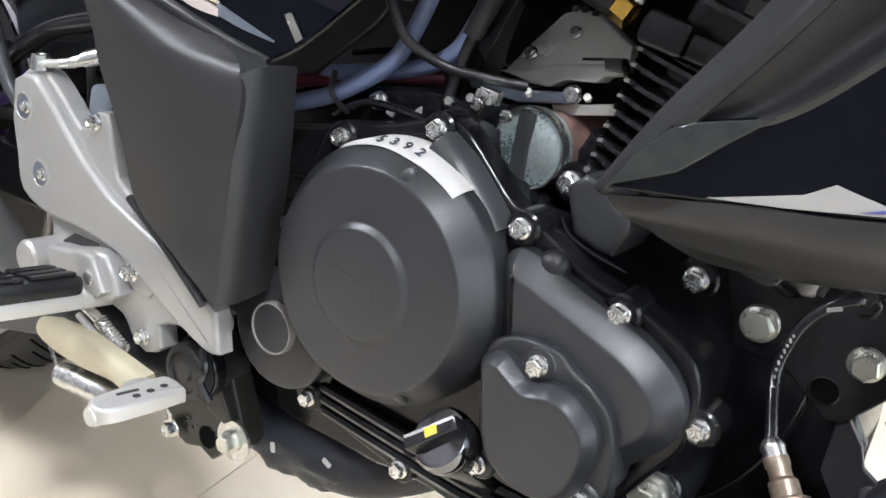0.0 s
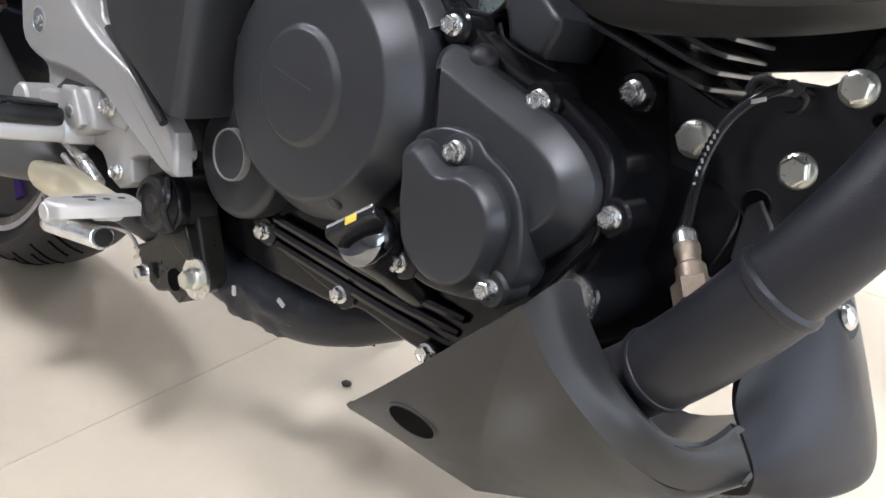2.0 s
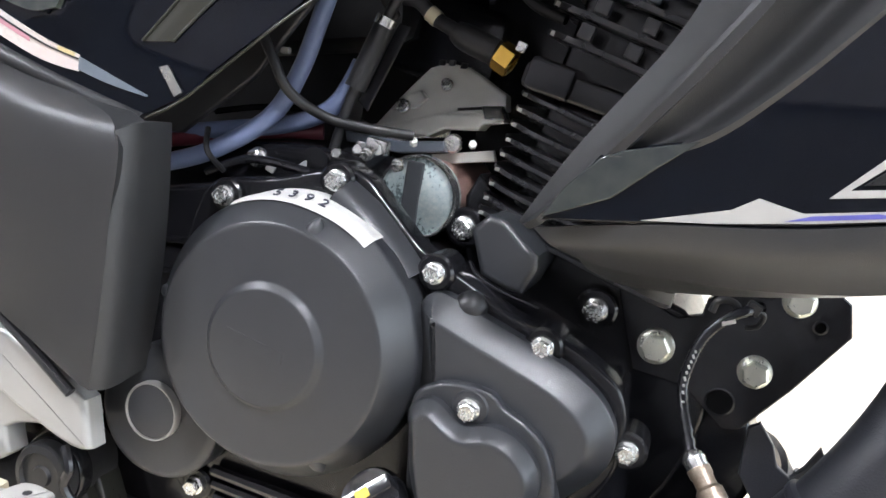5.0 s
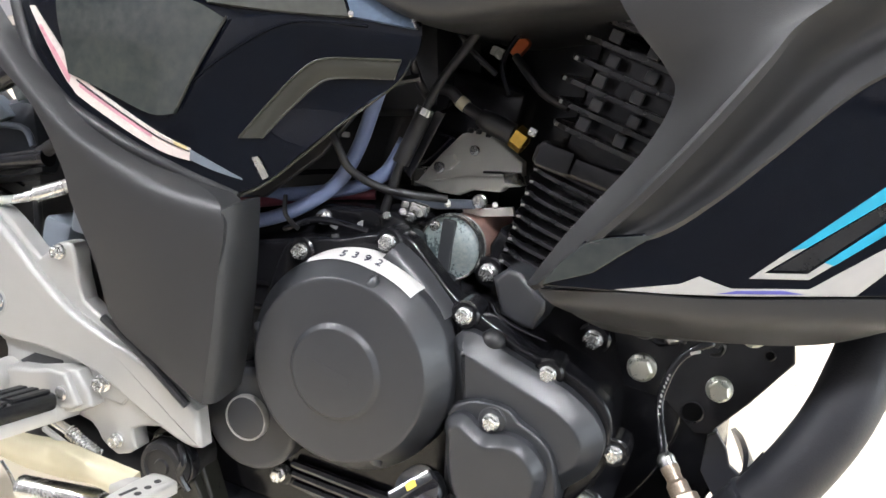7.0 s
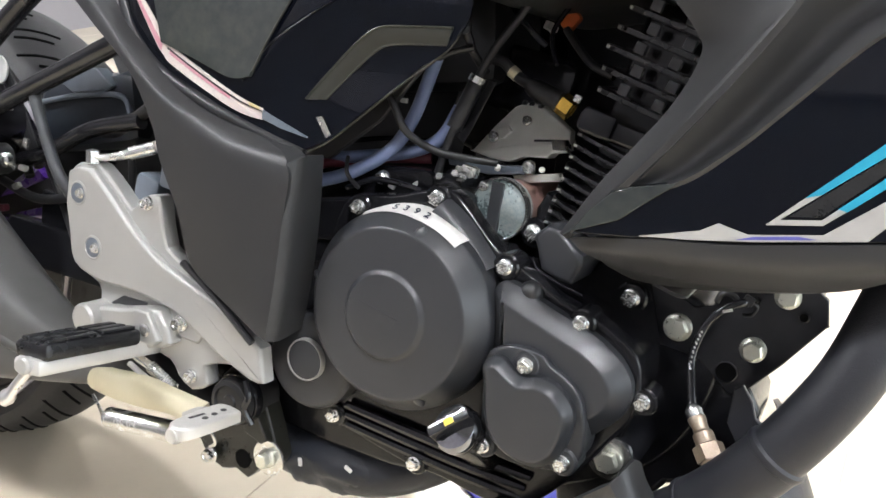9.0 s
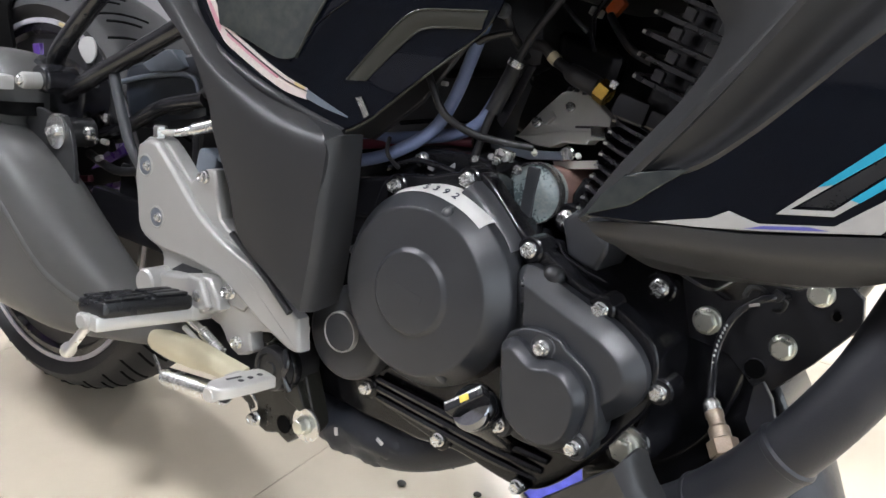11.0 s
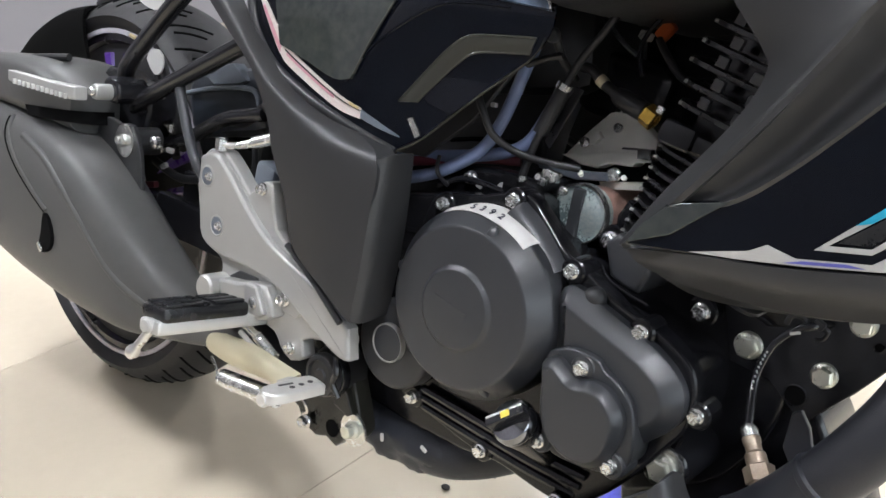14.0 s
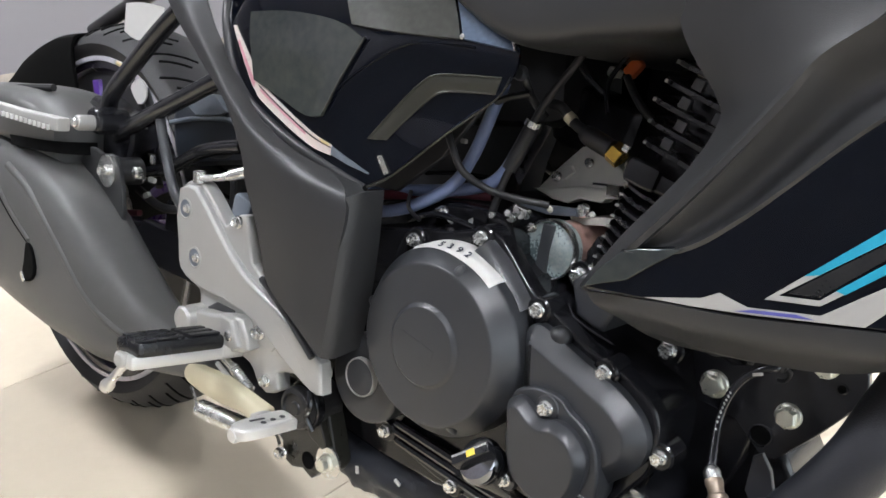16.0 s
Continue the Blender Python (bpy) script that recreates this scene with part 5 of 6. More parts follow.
def side_covers():
    # matte side panel ahead of the footrest
    rows = [[(-0.48, -0.165, 0.665), (-0.44, -0.164, 0.672), (-0.405, -0.155, 0.672)],
            [(-0.405, -0.18, 0.598), (-0.383, -0.178, 0.602), (-0.36, -0.166, 0.6015)],
            [(-0.345, -0.183, 0.55), (-0.325, -0.181, 0.55), (-0.3105, -0.166, 0.5455)],
            [(-0.296, -0.185, 0.512), (-0.27, -0.184, 0.503), (-0.238, -0.167, 0.494)],
            [(-0.268, -0.185, 0.47), (-0.215, -0.186, 0.472), (-0.161, -0.168, 0.4685)],
            [(-0.258, -0.185, 0.442), (-0.19, -0.187, 0.45), (-0.1265, -0.183, 0.452)],
            [(-0.238, -0.183, 0.40), (-0.185, -0.187, 0.405), (-0.1285, -0.185, 0.408)],
            [(-0.2225, -0.182, 0.358), (-0.178, -0.186, 0.362), (-0.132, -0.186, 0.362)],
            [(-0.18, -0.184, 0.333), (-0.16, -0.186, 0.332), (-0.1355, -0.187, 0.33)],
            [(-0.145, -0.187, 0.316), (-0.142, -0.187, 0.315), (-0.1375, -0.187, 0.3135)]]
    panel = part("side_panel", sheet(rows, 0.004, 5), MATTE, bike, "matte black plastic frame side panel")
    part("panel_return", sheet([[(-0.1275, -0.1835, 0.4545), (-0.1285, -0.185, 0.408), (-0.132, -0.186, 0.362), (-0.1375, -0.187, 0.3135)], [(-0.1215, -0.17, 0.4595), (-0.124, -0.172, 0.408), (-0.127, -0.173, 0.362), (-0.1325, -0.175, 0.3125)], [(-0.126, -0.14, 0.4595), (-0.1265, -0.14, 0.408), (-0.13, -0.14, 0.362), (-0.137, -0.14, 0.314)]], 0.003, 5), MATTE, panel)
    part("panel_shoulder", sheet([[(-0.238, -0.167, 0.494), (-0.161, -0.168, 0.4685), (-0.1275, -0.1832, 0.4545)], [(-0.23, -0.155, 0.4945), (-0.153, -0.155, 0.469), (-0.1215, -0.168, 0.46)]], 0.003, 5), MATTE, panel)
    # gloss upper cover
    swage = spline([(-0.178, 0.512), (-0.152, 0.548), (-0.126, 0.574), (-0.096, 0.584), (-0.016, 0.5815)], 5)

    bow = spline([(-0.46, -0.14), (-0.34, -0.160), (-0.30, -0.167), (-0.2, -0.168), (-0.127, -0.154), (-0.07, -0.137), (-0.016, -0.124), (0.06, -0.12)], 10)

    def cover_y(x, z):
        """Depth of the cover's skin: bowed along the motorcycle, leaning in above its ridge."""
        for p, q in zip(bow, bow[1:]):
            if x <= q.x:
                break
        y = p.y + (q.y - p.y) * (x - p.x) / (q.x - p.x)
        y += 0.225 * (z - 0.588 + math.hypot(z - 0.588, 0.006))
        # swage line above the chevron, shallow hollow below it
        p, near = Vector((x, z)), 1.0
        for q, r in zip(swage, swage[1:]):
            q, r = Vector(q), Vector(r)
            t = min(1.0, max(0.0, (p - q).dot(r - q) / (r - q).length_squared))
            near = min(near, (p - q - (r - q) * t).length)
        return y - 0.004 * math.exp(-(near / 0.016) ** 2) + 0.004 * math.exp(-((x + 0.085) / 0.03) ** 2 - ((z - 0.528) / 0.02) ** 2)
    def at(x, z, lift=0.0):
        return (x, cover_y(x, z) - lift, z)
    ends = [((-0.42, 0.7), (-0.06, 0.69)), ((-0.372, 0.64), (-0.033, 0.62)), ((-0.334, 0.591), (-0.014, 0.582)), ((-0.31, 0.549), (-0.028, 0.551)), ((-0.278, 0.52), (-0.052, 0.532)), ((-0.236, 0.501), (-0.071, 0.515)), ((-0.196, 0.485), (-0.092, 0.495)), ((-0.134, 0.4625), (-0.112, 0.4745))]
    left, right = spline([e[0] for e in ends], 10), spline([e[1] for e in ends], 10)
    rows = [[at(*p.lerp(q, k / 80)) for k in range(81)] for p, q in zip(left, right)]
    gloss = part("gloss_side_cover", sheet(rows, 0.003, 1), GLOSS, bike, "gloss black side cover with smoked insert and pale edge stripe", angle=60)
    # black edge groove and the pale stripe beside it
    edge = [(-0.40, 0.675), (-0.372, 0.64), (-0.336, 0.59), (-0.312, 0.547), (-0.28, 0.518), (-0.238, 0.498), (-0.196, 0.483), (-0.133, 0.461)]
    part("edge_trim", tube([at(x - 0.002, z - 0.002, -0.001) for x, z in edge], 0.005, seg=12), DARK, gloss)
    part("edge_trim", tube([at(x, z, -0.001) for x, z in ((-0.133, 0.461), (-0.112, 0.474), (-0.07, 0.5145), (-0.029, 0.55), (-0.015, 0.582))], 0.0009, seg=8), OLIVE, gloss)
    outer = [(-0.3162, 0.5828), (-0.2845, 0.5389), (-0.2727, 0.526), (-0.2598, 0.517), (-0.1982, 0.4897), (-0.1693, 0.4826)]
    inner = [(-0.3105, 0.5829), (-0.2797, 0.5504), (-0.2695, 0.5375), (-0.2575, 0.5305), (-0.1989, 0.5028), (-0.1685, 0.4915)]

    def ribbon(u0, u1, k0, k1, lift):
        """A strip of the edge stripe, from k0 to k1 across it and from u0 to u1 along it."""
        o, i = spline(outer, 8), spline(inner, 8)
        span = range(round(u0 * 40), round(u1 * 40) + 1)
        return sheet([[at(*o[j].lerp(i[j], k0 + (k1 - k0) * q), lift) for j in span] for q in (0, 0.5, 1)], 0.001, 1)
    part("edge_stripe", ribbon(0, 1, 0, 1, 0.0012), PEARL, gloss, "pale pearl edge stripe")
    part("pink_band", ribbon(0.56, 0.8, 0.5, 0.72, 0.0016), RED, gloss, "pale pink band in the stripe")
    part("pink_band", ribbon(0.08, 0.34, 0.1, 0.5, 0.0016), RED, gloss)
    part("stripe_line", ribbon(0.5, 1, 0.7, 0.79, 0.0018), DARK, gloss, "thin dark pinstripe")
    part("amber_patch", ribbon(0.9, 0.98, 0.79, 1, 0.0017), AMBER, gloss)
    part("stripe_tail", sheet([[at(x, z, 0.0011) for x, z in ((-0.1685, 0.4905), (-0.15, 0.482), (-0.131, 0.4735))], [at(x, z, 0.0011) for x, z in ((-0.1693, 0.4835), (-0.152, 0.4775), (-0.131, 0.4725))]], 0.001, 4), GREYBOX, gloss, "grey gloss tail of the stripe")
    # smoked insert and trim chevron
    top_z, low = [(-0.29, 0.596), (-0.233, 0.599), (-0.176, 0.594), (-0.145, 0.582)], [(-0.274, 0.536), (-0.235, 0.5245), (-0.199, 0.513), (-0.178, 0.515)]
    # reflections on the insert are put into its blotchy colour
    part("smoked_insert", sheet([[at(x + (u - x) * k, z + (w - z) * k, 0.003) for (x, z), (u, w) in zip(top_z, low)] for k in (0, 0.33, 0.66, 1)], 0.003, 4), SMOKE_SHEEN, gloss, "smoked insert, its blotchy grey-green standing for reflections")
    # upper face and corner: the sheen of the gloss is painted in grey and blue-grey
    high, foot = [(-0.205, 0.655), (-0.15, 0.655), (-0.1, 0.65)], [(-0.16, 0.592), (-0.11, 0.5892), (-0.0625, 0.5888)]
    part("upper_face", sheet([[at(x + (u - x) * k, z + (w - z) * k, 0.0022) for (x, z), (u, w) in zip(high, foot)] for k in (0, 0.25, 0.5, 0.75, 1)], 0.003, 5), UPPER, gloss, "gloss upper face, coloured grey for the mirrored ceiling")
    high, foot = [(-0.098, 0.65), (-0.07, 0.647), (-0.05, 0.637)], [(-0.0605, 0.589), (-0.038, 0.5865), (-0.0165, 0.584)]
    part("corner_face", sheet([[at(x + (u - x) * k, z + (w - z) * k, 0.0022) for (x, z), (u, w) in zip(high, foot)] for k in (0, 0.25, 0.5, 0.75, 1)], 0.003, 5), CORNER, gloss, "gloss corner facet, coloured blue-grey for its highlight")
    part("corner_edge", tube([at(x, z, 0.003) for x, z in ((-0.05, 0.637), (-0.0165, 0.584))], 0.0011, seg=8), POLISHED, gloss, "bright edge of the corner")
    part("corner_screw", lathe([(0.0022, 0), (0.0022, 0.0015), (0.0012, 0.002)], at(-0.061, 0.5905, 0.002), seg=14), POLISHED, gloss, "tiny bright screw")
    part("swage_edge", tube([at(*q, 0.0006) for q in spline([(-0.186, 0.512), (-0.164, 0.54), (-0.137, 0.562), (-0.108, 0.5795), (-0.086, 0.584), (-0.05, 0.5835)], 6)], 0.0011, seg=8, straight=True), GLOSS, gloss, "raised gloss crease")
    part("insert_edge", tube([at(x, z, 0.0032) for x, z in ((-0.175, 0.519), (-0.161, 0.548), (-0.143, 0.583))], 0.0008, seg=6), OLIVE, gloss)
    up, down = [(-0.134, 0.502), (-0.113, 0.5295), (-0.096, 0.549), (-0.081, 0.5595), (-0.055, 0.562), (-0.027, 0.563)], [(-0.118, 0.503), (-0.103, 0.522), (-0.087, 0.5395), (-0.075, 0.547), (-0.053, 0.5495), (-0.031, 0.5505)]
    part("trim_chevron", sheet([[at(x, z, 0.0012) for x, z in up], [at((x + u) / 2, (z + w) / 2, 0.0022) for (x, z), (u, w) in zip(up, down)], [at(x, z, 0.0012) for x, z in down]], 0.0025, 5), OLIVE, gloss, "olive-grey satin trim chevron")
    for rim in (up, down):
        part("chevron_edge", tube([at(x, z, 0.0016) for x, z in rim], 0.0008, seg=6), OLIVE, gloss)
    part("chrome_tip", sheet([[at(-0.125, 0.489, 0.001), at(-0.1165, 0.474, 0.001)], [at(-0.1195, 0.4905, 0.0025), at(-0.1115, 0.477, 0.0025)]], 0.001, 3), POLISHED, gloss, "bright trim tip")
    # tank side above
    part("fuel_tank", loft([(-0.16, -0.11, 0.11, 0.68, 0.78), (-0.1, -0.135, 0.135, 0.63, 0.81), (-0.02, -0.142, 0.142, 0.588, 0.83), (0.05, -0.142, 0.142, 0.594, 0.845), (0.13, -0.14, 0.14, 0.604, 0.85), (0.24, -0.13, 0.13, 0.63, 0.84), (0.33, -0.1, 0.1, 0.66, 0.79)], 72, 16), MATTE, bike, "matte dark grey fuel tank")
    part("seat", loft([(-0.8, -0.09, 0.09, 0.76, 0.8), (-0.6, -0.12, 0.12, 0.7, 0.77), (-0.4, -0.13, 0.13, 0.675, 0.74), (-0.25, -0.12, 0.12, 0.68, 0.74), (-0.13, -0.09, 0.09, 0.7, 0.76)], 32, 4), RUBBER, bike, "black vinyl seat")
    mirrored(panel)
    mirrored(gloss)


side_covers()


def footrest():
    outline = [(-0.389, 0.4185), (-0.371, 0.4245), (-0.355, 0.424), (-0.333, 0.408), (-0.312, 0.391), (-0.3, 0.402), (-0.285, 0.407), (-0.277, 0.4), (-0.2685, 0.3625), (-0.242, 0.35), (-0.2, 0.32), (-0.165, 0.293), (-0.16, 0.28), (-0.17, 0.275),
               (-0.196, 0.2735), (-0.22, 0.266), (-0.2165, 0.25), (-0.235, 0.2405), (-0.252, 0.25), (-0.262, 0.262), (-0.3, 0.268), (-0.345, 0.27), (-0.352, 0.3), (-0.354, 0.313), (-0.382, 0.328), (-0.3885, 0.36), (-0.393, 0.385)]
    br = part("footrest_bracket", prism(outline, -0.150, -0.1655, 0.003, 3, smooth=2), ALLOY, bike, "silver painted cast aluminium footrest bracket")
    # raised main web from the top to the front foot
    web = [Vector(q) for q in ((-0.386, 0.416), (-0.371, 0.422), (-0.357, 0.4215))] + spline([(-0.357, 0.4215), (-0.333, 0.402), (-0.297, 0.37), (-0.262, 0.349), (-0.2, 0.3265), (-0.153, 0.2995)], 3)[1:] + spline([(-0.1485, 0.2705), (-0.163, 0.2695), (-0.2, 0.284), (-0.25, 0.309), (-0.3, 0.318), (-0.345, 0.319), (-0.379, 0.331), (-0.3855, 0.36), (-0.39, 0.385)], 3)
    part("bracket_web", prism(web, -0.16, -0.1735, 0.0042, 4), ALLOY, br)
    part("dark_slot", prism([(-0.336, 0.3), (-0.32, 0.3095), (-0.29, 0.309), (-0.288, 0.303), (-0.312, 0.3), (-0.33, 0.296)], -0.16, -0.1662, 0.0005), DARK, br, "dark opening in the casting")
    for x, z in ((-0.372, 0.397), (-0.352, 0.3495)):
        part("hole_rim", lathe([(0.0115, -0.004), (0.0115, 0.0003), (0.0098, 0.0009), (0.0092, -0.0002)], (x, -0.1735, z), seg=28), ALLOY, br)
        part("hole_floor", lathe([(0.0091, 0.0), (0.0091, 0.0003), (0, 0.0004)], (x, -0.1735, z), seg=24), GREYBOX, br)
        bolt(SMALL_BOLT, x + 0.003, -0.1725, z, br).scale = (0.8, 0.6, 0.8)
    bolt(SMALL_BOLT, -0.291, -0.1655, 0.3985, br, turn=10)
    bolt(MID_BOLT, -0.246, -0.1675, 0.3, br, turn=20)
    part("bolt_pad", prism([(-0.262, 0.288), (-0.262, 0.31), (-0.238, 0.313), (-0.222, 0.292), (-0.228, 0.285)], -0.16, -0.1675, 0.002), ALLOY, br)
    bolt(SMALL_BOLT, -0.234, -0.1655, 0.254, br, turn=5)
    part("edge_rubber", tube([(-0.238, -0.176, 0.357), (-0.2, -0.178, 0.336), (-0.158, -0.178, 0.305)], 0.0032, seg=8), RUBBER, br)
    # hinge of the footrest
    hinge = part("footrest_hinge", prism([(-0.31, 0.302), (-0.27, 0.3105), (-0.258, 0.305), (-0.248, 0.283), (-0.275, 0.272), (-0.325, 0.262), (-0.345, 0.275), (-0.34, 0.297)], -0.16, -0.18, 0.004, smooth=2), ALLOY, bike, "cast aluminium footrest hinge")
    part("hinge_boss", lathe([(0.014, -0.02), (0.014, 0.008), (0.012, 0.0105), (0, 0.011)], (-0.346, -0.18, 0.287), seg=32), ALLOY, hinge)
    part("hinge_face", prism([(-0.287, 0.309), (-0.268, 0.3085), (-0.255, 0.285), (-0.263, 0.279), (-0.285, 0.28)], -0.175, -0.186, 0.003), ALLOY, hinge)
    part("hinge_pin", lathe([(0.0058, 0), (0.0058, 0.0015), (0.004, 0.0025), (0, 0.0026)], (-0.27, -0.186, 0.2925), seg=20), POLISHED, hinge)
    # footrest: an alloy tread with a ribbed rubber top and a feeler below its tip
    a, b = Vector((-0.286, -0.188, 0.278)), Vector((-0.296, -0.28, 0.2825))
    d = (b - a).normalized()
    side = Vector((1, 0.12, 0.04)).normalized()
    up = side.cross(d)
    if up.z < 0:
        up = -up
    frame_m = Matrix((side, d, up)).transposed().to_4x4()
    def along(bm, s=0.0, u=0.0, h=0.0):
        bmesh.ops.transform(bm, matrix=Matrix.Translation(a + d * s + side * u + up * h) @ frame_m, verts=bm.verts[:])
        return bm
    length = (b - a).length
    peg = part("footrest", along(block((0, 0, 0), (0.028, length, 0.015), bevel=0.0045), length / 2, 0, -0.004), BRIGHT, bike, "alloy rider footrest with ribbed black rubber")
    part("rubber_pad", along(block((0, 0, 0), (0.035, length * 0.93, 0.016), bevel=0.005), length * 0.5, 0, 0.0085), PEG, peg, "ribbed black rubber pad")
    for u in (-0.0105, 0.0, 0.0105):
        for s0, s1 in ((0.08, 0.42), (0.46, 0.92)):
            part("rib", along(block((0, 0, 0), (0.0075, length * (s1 - s0), 0.003), bevel=0.0012), length * (s0 + s1) / 2, u, 0.0172), PEG, peg)
    part("end_face", along(lathe([(0.0072, -0.004), (0.0072, 0.002), (0.0058, 0.0035), (0, 0.004)], (0, 0, 0), (0, 1, 0), 28), length, 0, -0.003), ALLOY, peg)
    part("feeler", lathe([(0.0052, 0.0), (0.0042, 0.004), (0.0042, 0.026), (0.0062, 0.029), (0.0068, 0.033), (0.005, 0.0375), (0, 0.039)], b + d * -0.004 - up * 0.006, (-0.62, -0.3, -0.95), 20), POLISHED, peg, "bright turned feeler pin")
    part("knuckle", along(block((0, 0, 0), (0.022, 0.03, 0.02), bevel=0.005), -0.012, 0, -0.003), BRIGHT, peg)
    # brake pedal
    top = [(-0.36, -0.178, 0.238), (-0.324, -0.183, 0.239), (-0.278, -0.188, 0.2455), (-0.232, -0.193, 0.2455), (-0.19, -0.2, 0.247)]
    low = [(-0.348, -0.178, 0.216), (-0.313, -0.184, 0.2175), (-0.272, -0.189, 0.222), (-0.231, -0.194, 0.2285), (-0.2, -0.203, 0.2305)]
    # the silver arm takes the floor's reflected cream as its own colour
    arm = part("brake_pedal", sheet([[tuple(Vector(q) + Vector((0, 0.01, 0.002))) for q in top], top, [tuple(Vector(p).lerp(Vector(q), 0.5) + Vector((0, -0.0035, 0))) for p, q in zip(top, low)], low], 0.007, 5), CREAM, bike, "silver brake pedal arm, coloured cream for the mirrored floor")
    # alloy tread reaching outward: a flat deck with rounded corners and a thicker outer end
    deck = [(-0.152, 0.199), (-0.154, 0.194), (-0.17, 0.192), (-0.177, 0.2), (-0.1795, 0.236), (-0.176, 0.2465), (-0.168, 0.2495), (-0.16, 0.246), (-0.156, 0.232)]
    bm = prism(deck, 0.2445, 0.2545, 0.0028, 3, smooth=3)
    bmesh.ops.transform(bm, matrix=Matrix(((1, 0, 0, 0), (0, 0, -1, 0), (0, 1, 0, 0), (0, 0, 0, 1))), verts=bm.verts[:])
    pad = part("pedal_pad", bm, BRIGHT, arm, "flat alloy pedal pad")
    for v in (0.203, 0.213, 0.223):
        part("pad_hole", lathe([(0.0026, 0.0), (0.0026, 0.0002), (0, 0.0002)], (-0.1625, -v, 0.2545), (0, 0, 1), 16), DARK, pad)
    part("pad_slot", block((-0.17, -0.224, 0.2545), (0.003, 0.014, 0.0006), (0, 0, -12), 0.0002), DARK, pad)
    part("pad_boss", lathe([(0.0068, -0.012), (0.0068, 0.0005), (0.0055, 0.0025), (0, 0.003)], (-0.1705, -0.2475, 0.2465), seg=28), BRIGHT, pad)
    part("pad_stem", tube([(-0.205, -0.196, 0.2345), (-0.185, -0.2, 0.241), (-0.165, -0.206, 0.2455)], [0.008, 0.0085, 0.0075], seg=16, n=3), ALLOY, pad)
    # pedal return spring and switch rod
    sp = part("pedal_spring", coil((-0.334, -0.169, 0.188), (-0.239, -0.174, 0.2017), 0.0088, 0.0013, 34), ZINC, bike, "zinc plated pedal return spring")
    part("spring_core", tube([(-0.334, -0.169, 0.188), (-0.239, -0.174, 0.2017)], 0.0086, seg=24, n=1), ZINC, sp)
    part("spring_bore", lathe([(0.0072, 0.0), (0.0072, 0.0008), (0, 0.0008)], (-0.2386, -0.174, 0.2018), (0.095, -0.005, 0.0137), 20), DARK, sp)
    part("spring_hook", tube([(-0.334, -0.169, 0.186), (-0.346, -0.166, 0.184), (-0.355, -0.164, 0.192), (-0.366, -0.162, 0.2)], 0.0015, seg=8), ZINC, sp)
    part("spring_hook", tube([(-0.24, -0.172, 0.2095), (-0.222, -0.168, 0.212), (-0.211, -0.165, 0.208), (-0.208, -0.162, 0.197), (-0.216, -0.16, 0.191)], 0.0016, seg=8), ZINC, sp)
    rod = part("switch_spring", coil((-0.275, -0.174, 0.2545), (-0.245, -0.176, 0.2425), 0.0046, 0.0011, 10), ZINC, bike, "small bright switch spring")
    part("rod", tube([(-0.31, -0.172, 0.262), (-0.275, -0.174, 0.2545), (-0.245, -0.176, 0.2425)], 0.004, seg=12, n=2), POLISHED, rod)
    part("rod_guide", tube([(-0.3, -0.176, 0.252), (-0.27, -0.178, 0.2425), (-0.24, -0.18, 0.2345)], 0.0026, seg=8, n=2), ALLOY, rod)
    # stand pivot bracket, its bolts
    plate = part("stand_bracket", prism([(-0.226, 0.249), (-0.205, 0.262), (-0.186, 0.252), (-0.176, 0.236), (-0.17, 0.222), (-0.162, 0.2), (-0.158, 0.186), (-0.166, 0.174), (-0.18, 0.17), (-0.192, 0.158), (-0.206, 0.163), (-0.222, 0.158), (-0.242, 0.166), (-0.25, 0.178), (-0.262, 0.184), (-0.236, 0.196), (-0.222, 0.214)], -0.118, -0.137, 0.003, smooth=2), BRACKET, bike, "black steel stand pivot bracket")
    part("bracket_notch", lathe([(0.009, 0.0), (0.009, 0.0006), (0, 0.0006)], (-0.197, -0.1372, 0.176), seg=24), HOLE, plate)
    part("bracket_flange", prism([(-0.2, 0.222), (-0.178, 0.228), (-0.165, 0.205), (-0.172, 0.2), (-0.19, 0.206)], -0.13, -0.145, 0.002), BRACKET, plate)
    boss = part("pivot_boss", lathe([(0.021, -0.03), (0.021, 0.01), (0.0195, 0.013), (0.0155, 0.014), (0.0145, 0.0115), (0.007, 0.0115), (0.006, 0.0135), (0, 0.014)], (-0.194, -0.15, 0.239), seg=32), RUBBER, plate, "black rubber pivot boss")
    part("boss_clamp", lathe([(0.0225, -0.006), (0.0235, -0.004), (0.0235, 0.002), (0.0225, 0.004)], (-0.194, -0.15, 0.239), seg=32), CASE, boss)
    part("hose_clip", tube([(-0.178, -0.16, 0.262), (-0.172, -0.163, 0.25), (-0.176, -0.163, 0.238), (-0.17, -0.16, 0.225)], 0.003, seg=8), FRAME, plate)
    part("washer", lathe([(0.0165, 0), (0.0165, 0.0022), (0.0155, 0.0028)], (-0.167, -0.1375, 0.187), seg=32), ZINC, plate)
    bolt(LARGE_BOLT, -0.167, -0.1405, 0.187, plate, turn=14).scale = (0.8, 1, 0.8)
    bolt(MID_BOLT, -0.232, -0.1405, 0.1712, plate, turn=33)
    # brake hose union over the bracket
    un = part("brake_hose", tube([(-0.36, -0.166, 0.431), (-0.352, -0.158, 0.431), (-0.338, -0.148, 0.435), (-0.32, -0.135, 0.443), (-0.3, -0.12, 0.452)], [0.0035, 0.0035, 0.0045, 0.0055, 0.0055], seg=14), POLISHED, bike, "bright brake hose union")
    part("union_bolt", hexagon(0.0065, 0, 0.012, (-0.362, -0.165, 0.425), (0, 0, 1), bmesh.new()), ZINC, un)
